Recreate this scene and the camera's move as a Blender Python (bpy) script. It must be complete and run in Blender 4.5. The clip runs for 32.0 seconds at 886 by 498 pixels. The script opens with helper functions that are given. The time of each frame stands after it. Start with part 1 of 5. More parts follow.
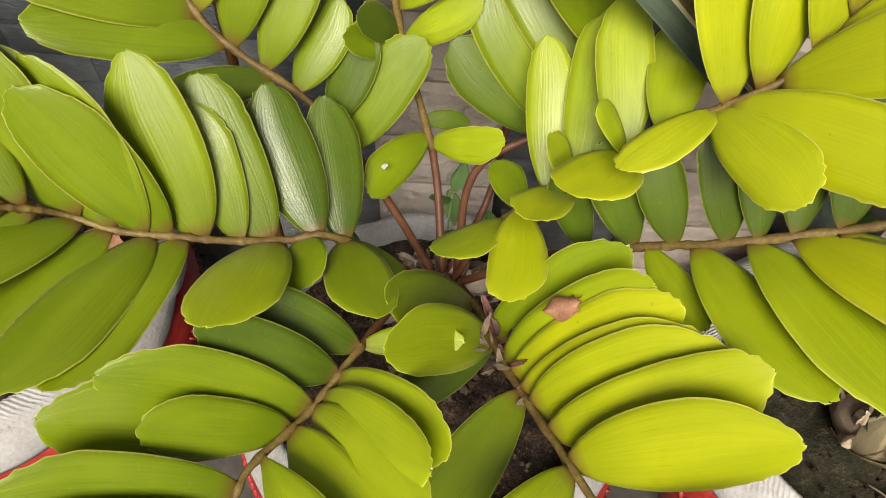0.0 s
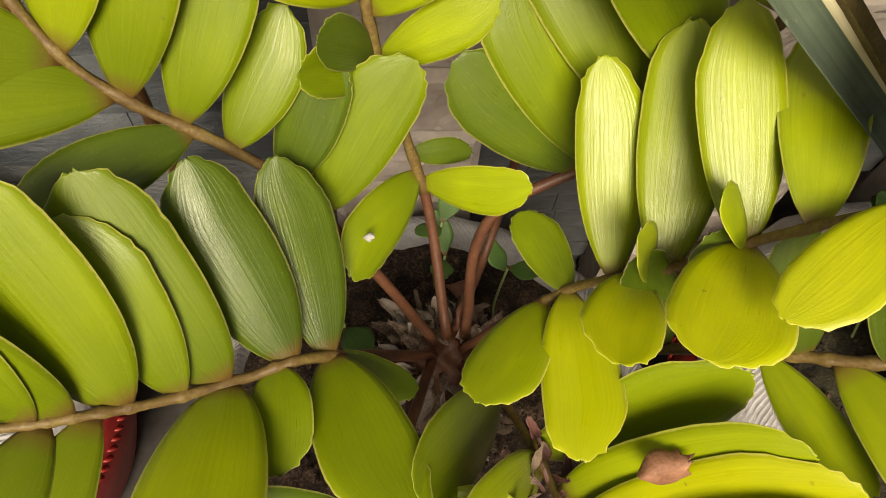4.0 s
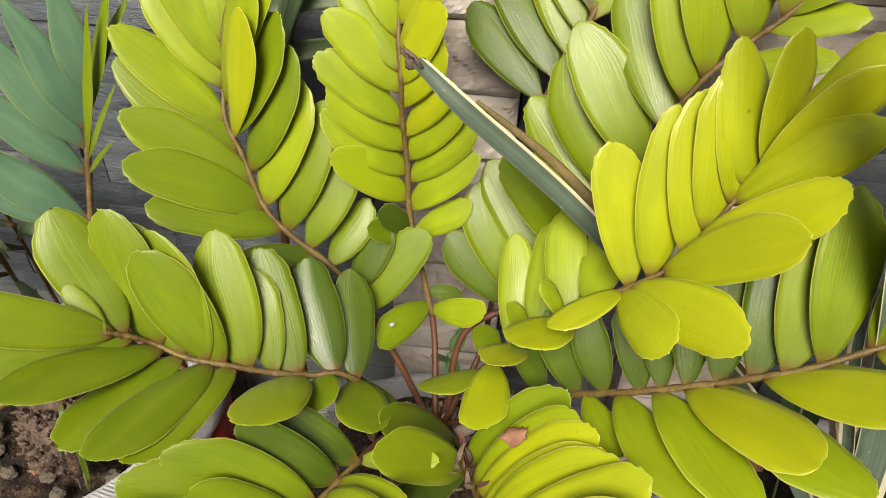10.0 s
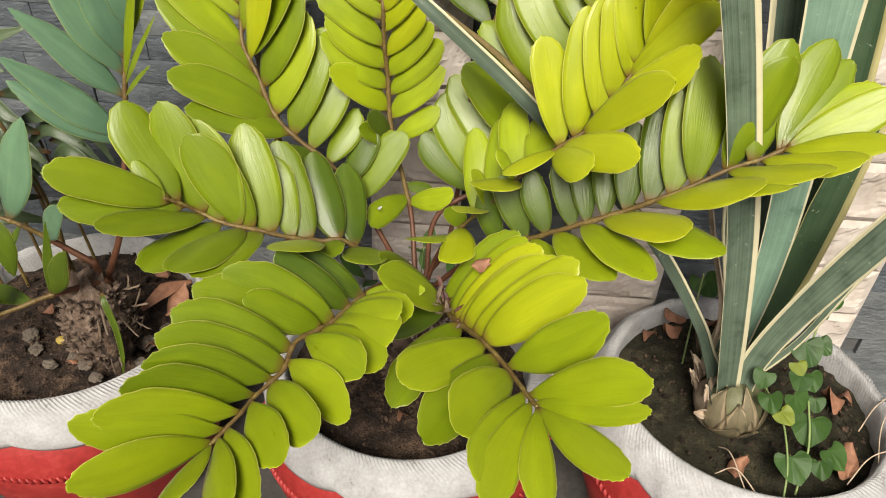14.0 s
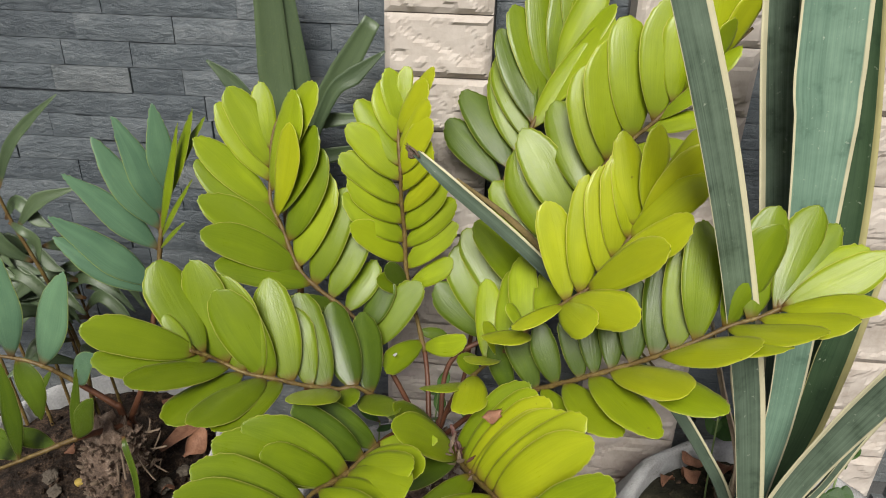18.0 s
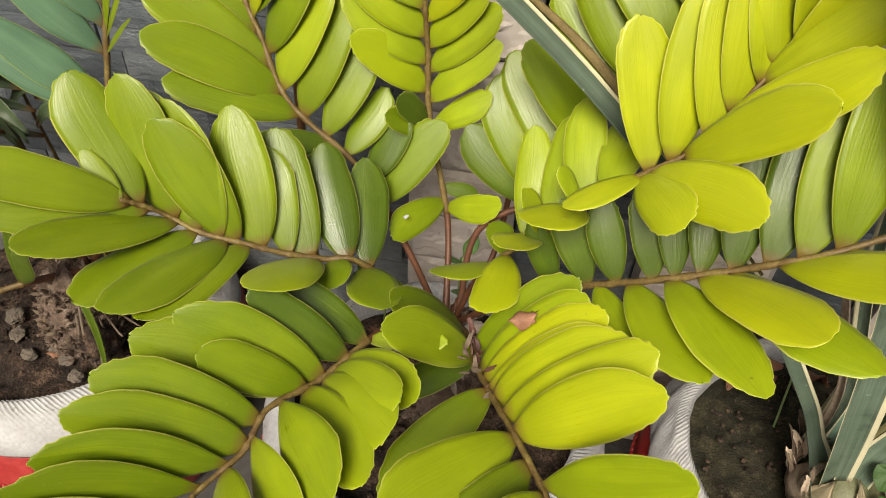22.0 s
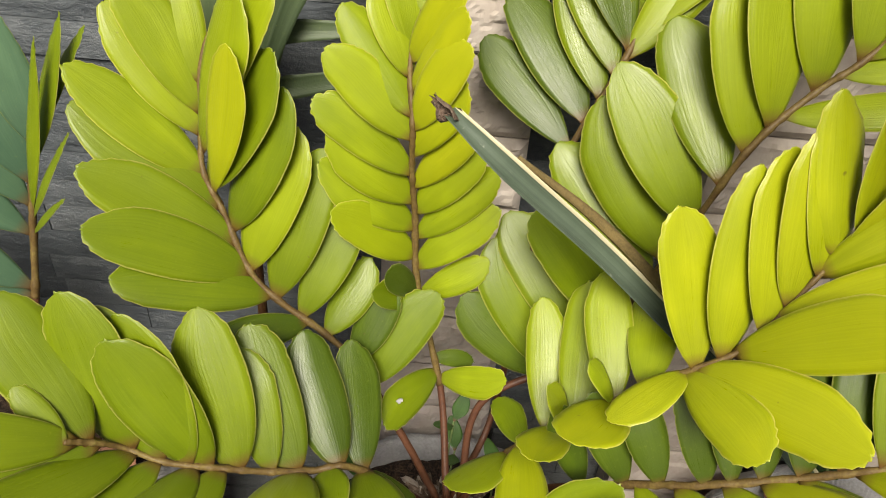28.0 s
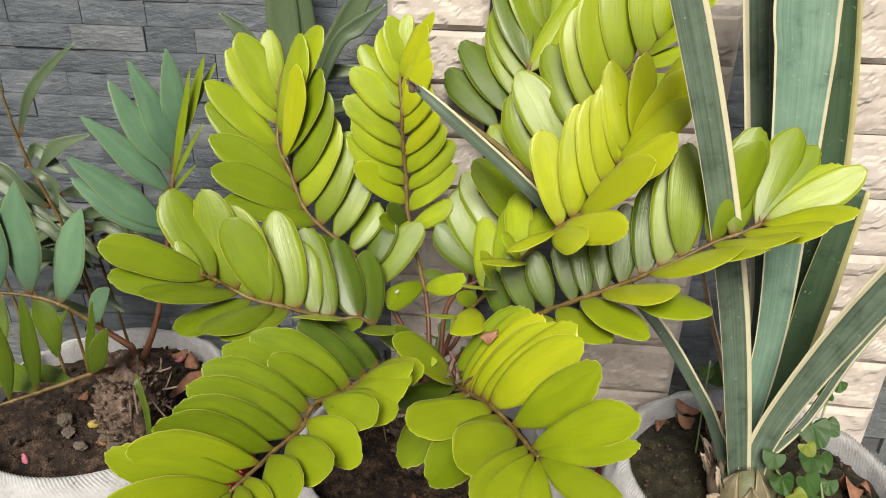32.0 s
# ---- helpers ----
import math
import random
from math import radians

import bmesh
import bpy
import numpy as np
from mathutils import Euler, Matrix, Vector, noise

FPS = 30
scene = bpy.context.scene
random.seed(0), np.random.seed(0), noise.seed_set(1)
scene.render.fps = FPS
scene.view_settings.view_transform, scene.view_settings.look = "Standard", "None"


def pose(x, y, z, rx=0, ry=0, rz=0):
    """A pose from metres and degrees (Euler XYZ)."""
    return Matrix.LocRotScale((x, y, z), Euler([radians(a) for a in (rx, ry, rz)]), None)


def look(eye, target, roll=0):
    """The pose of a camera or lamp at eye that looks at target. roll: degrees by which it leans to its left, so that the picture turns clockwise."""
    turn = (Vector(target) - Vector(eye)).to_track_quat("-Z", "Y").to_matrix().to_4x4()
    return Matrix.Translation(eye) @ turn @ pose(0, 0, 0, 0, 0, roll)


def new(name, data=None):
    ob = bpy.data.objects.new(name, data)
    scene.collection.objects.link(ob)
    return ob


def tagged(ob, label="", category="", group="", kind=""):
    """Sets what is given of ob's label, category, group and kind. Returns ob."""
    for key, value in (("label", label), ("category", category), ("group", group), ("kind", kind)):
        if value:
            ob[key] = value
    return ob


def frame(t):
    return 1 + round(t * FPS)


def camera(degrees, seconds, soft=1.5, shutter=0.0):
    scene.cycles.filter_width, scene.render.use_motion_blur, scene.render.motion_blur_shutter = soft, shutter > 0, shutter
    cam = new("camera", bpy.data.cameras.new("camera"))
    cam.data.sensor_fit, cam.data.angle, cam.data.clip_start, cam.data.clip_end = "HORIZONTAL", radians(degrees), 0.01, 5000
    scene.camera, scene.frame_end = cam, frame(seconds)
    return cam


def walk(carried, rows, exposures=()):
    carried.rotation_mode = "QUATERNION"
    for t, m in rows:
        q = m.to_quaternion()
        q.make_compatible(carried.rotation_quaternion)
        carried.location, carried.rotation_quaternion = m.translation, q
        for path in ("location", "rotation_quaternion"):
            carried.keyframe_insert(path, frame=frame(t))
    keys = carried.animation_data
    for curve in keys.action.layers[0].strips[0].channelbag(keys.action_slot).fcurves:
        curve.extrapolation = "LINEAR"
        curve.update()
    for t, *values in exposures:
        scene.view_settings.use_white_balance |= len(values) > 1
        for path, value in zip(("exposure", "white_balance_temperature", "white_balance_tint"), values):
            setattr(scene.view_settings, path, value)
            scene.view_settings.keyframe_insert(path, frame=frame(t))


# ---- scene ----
# the camera and its path: seconds, place in metres, turn in degrees
cam = camera(65.47, 32.0, 1.0)
PATH = [
    (0.0, 0.0041, 0.0022, 0.9532, 37.80, -1.36, -2.82),
    (0.5, -0.0166, 0.0579, 0.9402, 35.35, -2.26, -5.43),
    (1.0, -0.0189, 0.0984, 0.9290, 32.73, -3.25, -6.55),
    (1.5, -0.0286, 0.1321, 0.9224, 31.29, -3.72, -7.33),
    (2.0, -0.0319, 0.1481, 0.9179, 30.58, -3.49, -8.73),
    (2.5, -0.0353, 0.1580, 0.9088, 29.97, -3.71, -9.18),
    (4.5, -0.0230, 0.1813, 0.9011, 29.89, -2.93, -10.69),
    (5.0, -0.0252, 0.1789, 0.9041, 30.86, -3.37, -11.04),
    (5.5, -0.0236, 0.1709, 0.9128, 32.30, -3.23, -10.98),
    (6.0, -0.0205, 0.1550, 0.9259, 34.52, -3.64, -10.67),
    (6.5, -0.0151, 0.1340, 0.9478, 37.05, -3.85, -9.80),
    (7.0, -0.0057, 0.1026, 0.9720, 40.14, -2.35, -8.69),
    (7.5, 0.0014, 0.0643, 0.9908, 43.58, -2.62, -7.97),
    (8.0, 0.0139, 0.0220, 1.0095, 46.15, -2.16, -5.90),
    (8.5, 0.0207, -0.0158, 1.0245, 48.95, -2.59, -4.19),
    (9.0, 0.0246, -0.0574, 1.0358, 50.45, -1.62, -2.02),
    (9.5, 0.0277, -0.0896, 1.0411, 52.24, -1.70, -0.16),
    (10.0, 0.0368, -0.1173, 1.0431, 52.92, -1.53, 1.47),
    (10.5, 0.0470, -0.1472, 1.0451, 54.01, -2.33, 2.71),
    (11.0, 0.0342, -0.1743, 1.0490, 54.79, -2.58, 4.26),
    (11.5, 0.0167, -0.2093, 1.0530, 55.11, -1.89, 2.66),
    (12.0, 0.0161, -0.2452, 1.0554, 55.20, -1.84, -0.31),
    (12.5, 0.0130, -0.2834, 1.0543, 55.47, -1.93, -1.73),
    (13.0, 0.0086, -0.3148, 1.0521, 55.66, -1.97, -2.60),
    (13.5, 0.0119, -0.3369, 1.0404, 54.02, -2.39, -3.42),
    (14.0, 0.0052, -0.3411, 1.0419, 53.72, -2.40, -3.22),
    (14.5, 0.0023, -0.3436, 1.0550, 56.44, -2.38, -2.96),
    (15.0, 0.0040, -0.3495, 1.0677, 59.16, -2.14, -2.13),
    (15.5, 0.0068, -0.3515, 1.0753, 60.49, -1.87, -1.64),
    (17.5, 0.0105, -0.3540, 1.0926, 63.65, -1.58, -1.76),
    (18.0, 0.0115, -0.3512, 1.0922, 63.42, -1.52, -1.79),
    (18.5, 0.0092, -0.3469, 1.0875, 62.64, -1.68, -2.07),
    (19.0, 0.0095, -0.3335, 1.0799, 61.22, -1.60, -1.68),
    (19.5, 0.0136, -0.3048, 1.0613, 57.96, -1.95, -1.65),
    (20.0, 0.0206, -0.2607, 1.0466, 55.12, -2.18, -0.72),
    (20.5, 0.0318, -0.2118, 1.0312, 53.28, -1.89, 1.09),
    (21.0, 0.0503, -0.1795, 1.0185, 51.80, -1.60, 3.20),
    (21.5, 0.0500, -0.1678, 1.0096, 50.34, -1.99, 3.95),
    (22.0, 0.0415, -0.1467, 0.9996, 48.53, -2.53, 4.12),
    (22.5, 0.0102, -0.1022, 0.9886, 46.16, -2.28, 2.20),
    (23.0, -0.0211, -0.0486, 0.9725, 43.94, -2.66, -0.45),
    (23.5, -0.0330, 0.0046, 0.9626, 40.95, -3.74, -4.40),
    (24.0, -0.0394, 0.0323, 0.9634, 42.32, -3.56, -5.31),
    (24.5, -0.0440, 0.0477, 0.9723, 45.24, -3.92, -7.10),
    (25.0, -0.0488, 0.0556, 0.9868, 47.73, -4.22, -7.92),
    (25.5, -0.0488, 0.0522, 0.9984, 50.29, -4.87, -8.10),
    (27.5, -0.0295, 0.0115, 1.0245, 54.19, -3.66, -5.39),
    (28.0, -0.0258, -0.0274, 1.0285, 54.16, -3.50, -3.20),
    (28.5, -0.0069, -0.0790, 1.0294, 54.37, -3.19, -0.59),
    (29.0, 0.0373, -0.1319, 1.0221, 55.97, -3.36, 3.48),
    (29.5, 0.0557, -0.1620, 1.0162, 57.96, -3.73, 3.49),
    (30.0, 0.0296, -0.2106, 1.0233, 61.27, -3.61, 1.80),
    (30.5, 0.0121, -0.2854, 1.0218, 62.59, -2.43, 1.08),
    (31.0, 0.0021, -0.3450, 1.0218, 62.98, -1.96, -0.47),
    (31.5, 0.0200, -0.3885, 1.0178, 64.12, -1.30, -0.69),
    (32.0, 0.0185, -0.4260, 1.0244, 64.45, -1.31, -1.38),
]
EXPOSURE = [
    (0.0, 0.62, 6900, 10), (2.0, 0.60, 7900, 12), (6.0, 0.52, 7900, 12), (9.0, 0.58, 7000, 10), (12.0, 0.56, 6700, 10), (15.0, 0.52, 6600, 10),
    (16.5, 0.32, 6300, 9), (18.0, 0.19, 6250, 9), (19.0, 0.31, 6350, 9), (20.0, 0.52, 6600, 10), (23.0, 0.58, 7000, 10), (25.0, 0.5, 7200, 11), (28.0, 0.47, 6850, 10), (29.0, 0.52, 6750, 10), (32.0, 0.5, 6500, 10),
]
walk(cam, [(t, pose(x, y, z, rx, ry, rz)) for t, x, y, z, rx, ry, rz in PATH], EXPOSURE)
# ---- light ----
world = bpy.data.worlds.new("sky")
scene.world = world
world.use_nodes = True
wt = world.node_tree
sky = wt.nodes.new("ShaderNodeTexSky")
sky.sky_type = "NISHITA"
sky.sun_disc = False
sky.sun_elevation, sky.sun_rotation = radians(45), radians(191)
sky.air_density, sky.dust_density, sky.ozone_density = 0.7, 6.0, 0.8
wt.links.new(sky.outputs[0], wt.nodes["Background"].inputs[0])
wt.nodes["Background"].inputs[1].default_value = 0.058
sun = new("sun", bpy.data.lights.new("sun", "SUN"))
sun.data.energy, sun.data.angle, sun.data.color = 4.25, radians(26), (1.0, 0.96, 0.87)
sun.matrix_world = look((-0.5, -2.5, 2.55), (0, 0, 0))

# ---- materials ----


def material(name, rough=0.6, spec=0.5):
    m = bpy.data.materials.new(name)
    m.use_nodes = True
    b = m.node_tree.nodes["Principled BSDF"]
    b.inputs["Roughness"].default_value = rough
    b.inputs["Specular IOR Level"].default_value = spec
    return m, m.node_tree, b


def node(nt, kind, **values):
    n = nt.nodes.new(kind)
    for k, v in values.items():
        n.inputs[k].default_value = v
    return n


def ramp(nt, fac, stops):
    n = nt.nodes.new("ShaderNodeValToRGB")
    while len(n.color_ramp.elements) < len(stops):
        n.color_ramp.elements.new(0.5)
    for e, (p, c) in zip(n.color_ramp.elements, stops):
        e.position, e.color = p, (*c, 1)
    nt.links.new(fac, n.inputs[0])
    return n.outputs[0]


def mix(nt, fac, a, b, mode="MIX"):
    n = nt.nodes.new("ShaderNodeMix")
    n.data_type, n.blend_type = "RGBA", mode
    for sock, v in ((n.inputs[0], fac), (n.inputs[6], a), (n.inputs[7], b)):
        if isinstance(v, bpy.types.NodeSocket):
            nt.links.new(v, sock)
        elif isinstance(v, (int, float)):
            sock.default_value = v
        else:
            sock.default_value = (*v, 1)
    return n.outputs[2]


def calc(nt, op, a, b=0.0, clamp=False):
    n = nt.nodes.new("ShaderNodeMath")
    n.operation, n.use_clamp = op, clamp
    for sock, v in ((n.inputs[0], a), (n.inputs[1], b)):
        if isinstance(v, bpy.types.NodeSocket):
            nt.links.new(v, sock)
        else:
            sock.default_value = v
    return n.outputs[0]


def noise_at(nt, vec, scale, detail=3.0, rough=0.6):
    n = node(nt, "ShaderNodeTexNoise", Scale=scale, Detail=detail, Roughness=rough)
    nt.links.new(vec, n.inputs["Vector"])
    return n.outputs["Fac"]


def bumped(nt, b, height, strength, distance):
    n = node(nt, "ShaderNodeBump", Strength=strength, Distance=distance)
    nt.links.new(height, n.inputs["Height"])
    nt.links.new(n.outputs[0], b.inputs["Normal"])
    return n


def place_of(nt):
    return nt.nodes.new("ShaderNodeNewGeometry").outputs["Position"]


def leaf_material(name, young, old, margin, rough=0.38, glow=0.20):
    """A leathery leaflet: long fine veins, a pale thin margin, a brownish foot, blotches and dust. UV: x across, y along."""
    m, nt, b = material(name, rough, 0.52)
    b.inputs["Sheen Weight"].default_value, b.inputs["Sheen Roughness"].default_value = 0.02, 0.35
    b.inputs["Sheen Tint"].default_value = (1.0, 0.98, 0.80, 1)
    uv = nt.nodes.new("ShaderNodeUVMap")
    sep = nt.nodes.new("ShaderNodeSeparateXYZ")
    nt.links.new(uv.outputs[0], sep.inputs[0])
    x, y = sep.outputs[0], sep.outputs[1]
    info = nt.nodes.new("ShaderNodeObjectInfo")
    pos = place_of(nt)
    blot = noise_at(nt, pos, 28.0, 3.0)
    fine = noise_at(nt, pos, 420.0, 2.0)
    t = calc(nt, "ADD", calc(nt, "MULTIPLY", info.outputs["Random"], 0.55), calc(nt, "MULTIPLY", blot, 0.55))
    t = calc(nt, "ADD", t, -0.05, True)
    col = mix(nt, t, young, old)
    # fine veins and pale streaks run along the blade
    comb = nt.nodes.new("ShaderNodeCombineXYZ")
    nt.links.new(calc(nt, "MULTIPLY", x, 60.0), comb.inputs[0])
    nt.links.new(calc(nt, "MULTIPLY", y, 1.2), comb.inputs[1])
    nt.links.new(calc(nt, "MULTIPLY", info.outputs["Random"], 40.0), comb.inputs[2])
    streak = noise_at(nt, comb.outputs[0], 1.0, 3.0, 0.7)
    col = mix(nt, calc(nt, "MULTIPLY", calc(nt, "SUBTRACT", streak, 0.48, True), 0.62), col, tuple(min(1, c * 1.4 + 0.008) for c in young))
    col = mix(nt, calc(nt, "MULTIPLY", calc(nt, "SUBTRACT", 0.5, streak, True), 0.42), col, tuple(c * 0.6 for c in old))
    rib = calc(nt, "SINE", calc(nt, "ADD", calc(nt, "MULTIPLY", x, 110.0), calc(nt, "ADD", calc(nt, "MULTIPLY", blot, 9.0), calc(nt, "MULTIPLY", streak, 7.0))))
    rib = calc(nt, "MULTIPLY", calc(nt, "ADD", rib, 1.0), calc(nt, "MULTIPLY", streak, 0.55))
    col = mix(nt, calc(nt, "MULTIPLY", rib, 0.09, True), col, tuple(min(1, c * 1.35 + 0.006) for c in young))
    # broad paler and darker zones that differ from blade to blade
    zone = node(nt, "ShaderNodeTexNoise", Scale=1.0, Detail=2.0)
    zc = nt.nodes.new("ShaderNodeCombineXYZ")
    nt.links.new(calc(nt, "MULTIPLY", x, 2.6), zc.inputs[0])
    nt.links.new(calc(nt, "MULTIPLY", y, 1.8), zc.inputs[1])
    nt.links.new(calc(nt, "MULTIPLY", info.outputs["Random"], 70.0), zc.inputs[2])
    nt.links.new(zc.outputs[0], zone.inputs["Vector"])
    col = mix(nt, calc(nt, "MULTIPLY", calc(nt, "SUBTRACT", zone.outputs["Fac"], 0.47, True), 1.6, True), col, tuple(c * 1.25 for c in young))
    # thin ragged pale margin, brownish foot
    edge = calc(nt, "ABSOLUTE", calc(nt, "SUBTRACT", x, 0.5))
    edge = calc(nt, "SUBTRACT", calc(nt, "ADD", edge, calc(nt, "MULTIPLY", fine, 0.03)), 0.490, True)
    edge = calc(nt, "MULTIPLY", edge, 60.0, True)
    col = mix(nt, calc(nt, "MULTIPLY", edge, 0.65), col, margin)
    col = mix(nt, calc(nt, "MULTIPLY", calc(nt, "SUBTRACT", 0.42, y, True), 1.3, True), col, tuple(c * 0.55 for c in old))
    foot = calc(nt, "MULTIPLY", calc(nt, "SUBTRACT", 0.12, y, True), 10.0, True)
    col = mix(nt, foot, col, (0.13, 0.06, 0.02))
    # dust, pale speckles and a few brown spots
    spk = calc(nt, "MULTIPLY", calc(nt, "SUBTRACT", fine, 0.62, True), 2.2, True)
    col = mix(nt, calc(nt, "MULTIPLY", spk, 0.3), col, (0.46, 0.48, 0.09))
    spot = calc(nt, "MULTIPLY", calc(nt, "SUBTRACT", noise_at(nt, pos, 150.0, 1.0), 0.79, True), 14.0, True)
    col = mix(nt, calc(nt, "MULTIPLY", spot, 0.7), col, (0.09, 0.06, 0.02))
    nt.links.new(col, b.inputs["Base Color"])
    # soft pleats along the blade break the gloss into long streaks
    pc = nt.nodes.new("ShaderNodeCombineXYZ")
    nt.links.new(calc(nt, "MULTIPLY", x, 11.0), pc.inputs[0])
    nt.links.new(calc(nt, "MULTIPLY", y, 0.9), pc.inputs[1])
    nt.links.new(calc(nt, "MULTIPLY", info.outputs["Random"], 55.0), pc.inputs[2])
    pleat = noise_at(nt, pc.outputs[0], 1.0, 1.0, 0.5)
    r = calc(nt, "ADD", calc(nt, "MULTIPLY", noise_at(nt, pos, 45.0), 0.24), rough - 0.27)
    r = calc(nt, "ADD", r, calc(nt, "MULTIPLY", streak, 0.22))
    nt.links.new(r, b.inputs["Roughness"])
    h = calc(nt, "ADD", calc(nt, "ADD", calc(nt, "MULTIPLY", streak, 1.2), calc(nt, "MULTIPLY", rib, 0.35)), calc(nt, "MULTIPLY", fine, 0.45))
    h = calc(nt, "ADD", h, calc(nt, "MULTIPLY", noise_at(nt, pos, 1500.0, 2.0), 0.55))
    h = calc(nt, "ADD", h, calc(nt, "MULTIPLY", pleat, 2.2))
    bumped(nt, b, h, 0.25, 0.0006)
    tr = nt.nodes.new("ShaderNodeBsdfTranslucent")
    nt.links.new(mix(nt, 0.35, col, young), tr.inputs[0])
    ms = nt.nodes.new("ShaderNodeMixShader")
    ms.inputs[0].default_value = glow
    nt.links.new(b.outputs[0], ms.inputs[1])
    nt.links.new(tr.outputs[0], ms.inputs[2])
    nt.links.new(ms.outputs[0], nt.nodes["Material Output"].inputs[0])
    return m


# greens of the leaflets; deeper ones also paint in shade, brighter ones sunlit tops
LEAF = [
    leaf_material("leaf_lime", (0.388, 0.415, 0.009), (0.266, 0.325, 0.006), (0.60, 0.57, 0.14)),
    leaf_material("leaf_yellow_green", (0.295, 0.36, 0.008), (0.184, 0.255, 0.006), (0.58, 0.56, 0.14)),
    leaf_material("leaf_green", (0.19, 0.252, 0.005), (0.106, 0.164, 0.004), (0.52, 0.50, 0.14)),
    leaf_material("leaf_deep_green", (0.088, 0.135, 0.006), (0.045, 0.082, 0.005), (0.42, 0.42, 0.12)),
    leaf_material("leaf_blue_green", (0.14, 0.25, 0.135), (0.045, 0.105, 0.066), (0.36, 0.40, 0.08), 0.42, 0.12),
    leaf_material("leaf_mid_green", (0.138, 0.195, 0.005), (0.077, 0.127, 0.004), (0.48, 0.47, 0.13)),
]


def plain(name, stops, scale, rough, relief, distance, detail=6.0, spec=0.4, fine=8.0):
    """A rough surface from noise at two scales in world size."""
    m, nt, b = material(name, rough, spec)
    pos = place_of(nt)
    info = nt.nodes.new("ShaderNodeObjectInfo")
    off = nt.nodes.new("ShaderNodeVectorMath")
    off.operation = "ADD"
    nt.links.new(pos, off.inputs[0])
    nt.links.new(info.outputs["Random"], off.inputs[1])
    big = noise_at(nt, off.outputs[0], scale, detail)
    small = noise_at(nt, off.outputs[0], scale * fine, 4.0)
    f = calc(nt, "ADD", calc(nt, "MULTIPLY", big, 0.65), calc(nt, "MULTIPLY", small, 0.35))
    col = ramp(nt, f, stops)
    nt.links.new(col, b.inputs["Base Color"])
    h = calc(nt, "ADD", big, calc(nt, "MULTIPLY", small, 0.5))
    bumped(nt, b, h, relief, distance)
    return m, nt, b, col, f


RACHIS = plain("rachis_brown_green", [(0.3, (0.055, 0.028, 0.009)), (0.52, (0.115, 0.075, 0.022)), (0.75, (0.22, 0.175, 0.05))], 60, 0.55, 0.4, 0.001)[0]
STEM = plain("petiole_red_brown", [(0.3, (0.05, 0.018, 0.009)), (0.7, (0.12, 0.048, 0.022))], 70, 0.5, 0.3, 0.0008)[0]
RED = plain("red_paint", [(0.25, (0.13, 0.010, 0.009)), (0.5, (0.26, 0.020, 0.018)), (0.66, (0.33, 0.04, 0.034)), (0.8, (0.42, 0.17, 0.14))], 14, 0.5, 0.5, 0.002)[0]
WHITEWASH = plain("white_cement_paint", [(0.28, (0.10, 0.09, 0.08)), (0.38, (0.27, 0.265, 0.26)), (0.7, (0.40, 0.40, 0.405))], 30, 0.75, 0.8, 0.0016)[0]
SOIL = plain("moist_soil", [(0.34, (0.004, 0.0025, 0.0015)), (0.5, (0.026, 0.016, 0.0105)), (0.68, (0.14, 0.088, 0.055))], 44, 0.9, 1.0, 0.006, 10.0, 0.3)[0]
MOSSY = plain("mossy_soil", [(0.34, (0.005, 0.005, 0.0022)), (0.55, (0.026, 0.023, 0.011)), (0.72, (0.105, 0.085, 0.048))], 46, 0.9, 1.0, 0.006, 10.0, 0.3)[0]
CAUDEX = plain("fibrous_caudex", [(0.3, (0.04, 0.025, 0.017)), (0.5, (0.155, 0.105, 0.075)), (0.72, (0.36, 0.275, 0.21))], 70, 0.9, 1.0, 0.006)[0]
DRY = plain("dry_leaf", [(0.3, (0.12, 0.05, 0.026)), (0.6, (0.27, 0.13, 0.075)), (0.8, (0.40, 0.24, 0.15))], 80, 0.7, 0.5, 0.001)[0]
STRAW = plain("dry_straw", [(0.3, (0.24, 0.17, 0.11)), (0.7, (0.55, 0.45, 0.34))], 90, 0.75, 0.6, 0.001)[0]
CREAM_STONE = plain("cream_cladding_stone", [(0.3, (0.32, 0.275, 0.23)), (0.5, (0.425, 0.375, 0.33)), (0.75, (0.50, 0.455, 0.41))], 9, 0.85, 0.35, 0.003)[0]
GROUT = plain("grey_mortar", [(0.3, (0.05, 0.05, 0.05)), (0.7, (0.10, 0.10, 0.10))], 60, 0.9, 0.5, 0.002)[0]
CONCRETE = plain("grey_concrete", [(0.3, (0.022, 0.020, 0.018)), (0.55, (0.045, 0.041, 0.037)), (0.8, (0.085, 0.078, 0.07))], 9, 0.85, 0.4, 0.002)[0]
IVY = leaf_material("ivy_leaf_green", (0.085, 0.18, 0.035), (0.04, 0.105, 0.02), (0.12, 0.20, 0.04), 0.5, 0.25)
BACK = leaf_material("back_leaf_green", (0.085, 0.12, 0.055), (0.04, 0.065, 0.03), (0.10, 0.13, 0.06), 0.45, 0.10)
BUD = plain("pink_red_scale", [(0.3, (0.035, 0.013, 0.010)), (0.7, (0.11, 0.045, 0.035))], 60, 0.6, 0.3, 0.001)[0]


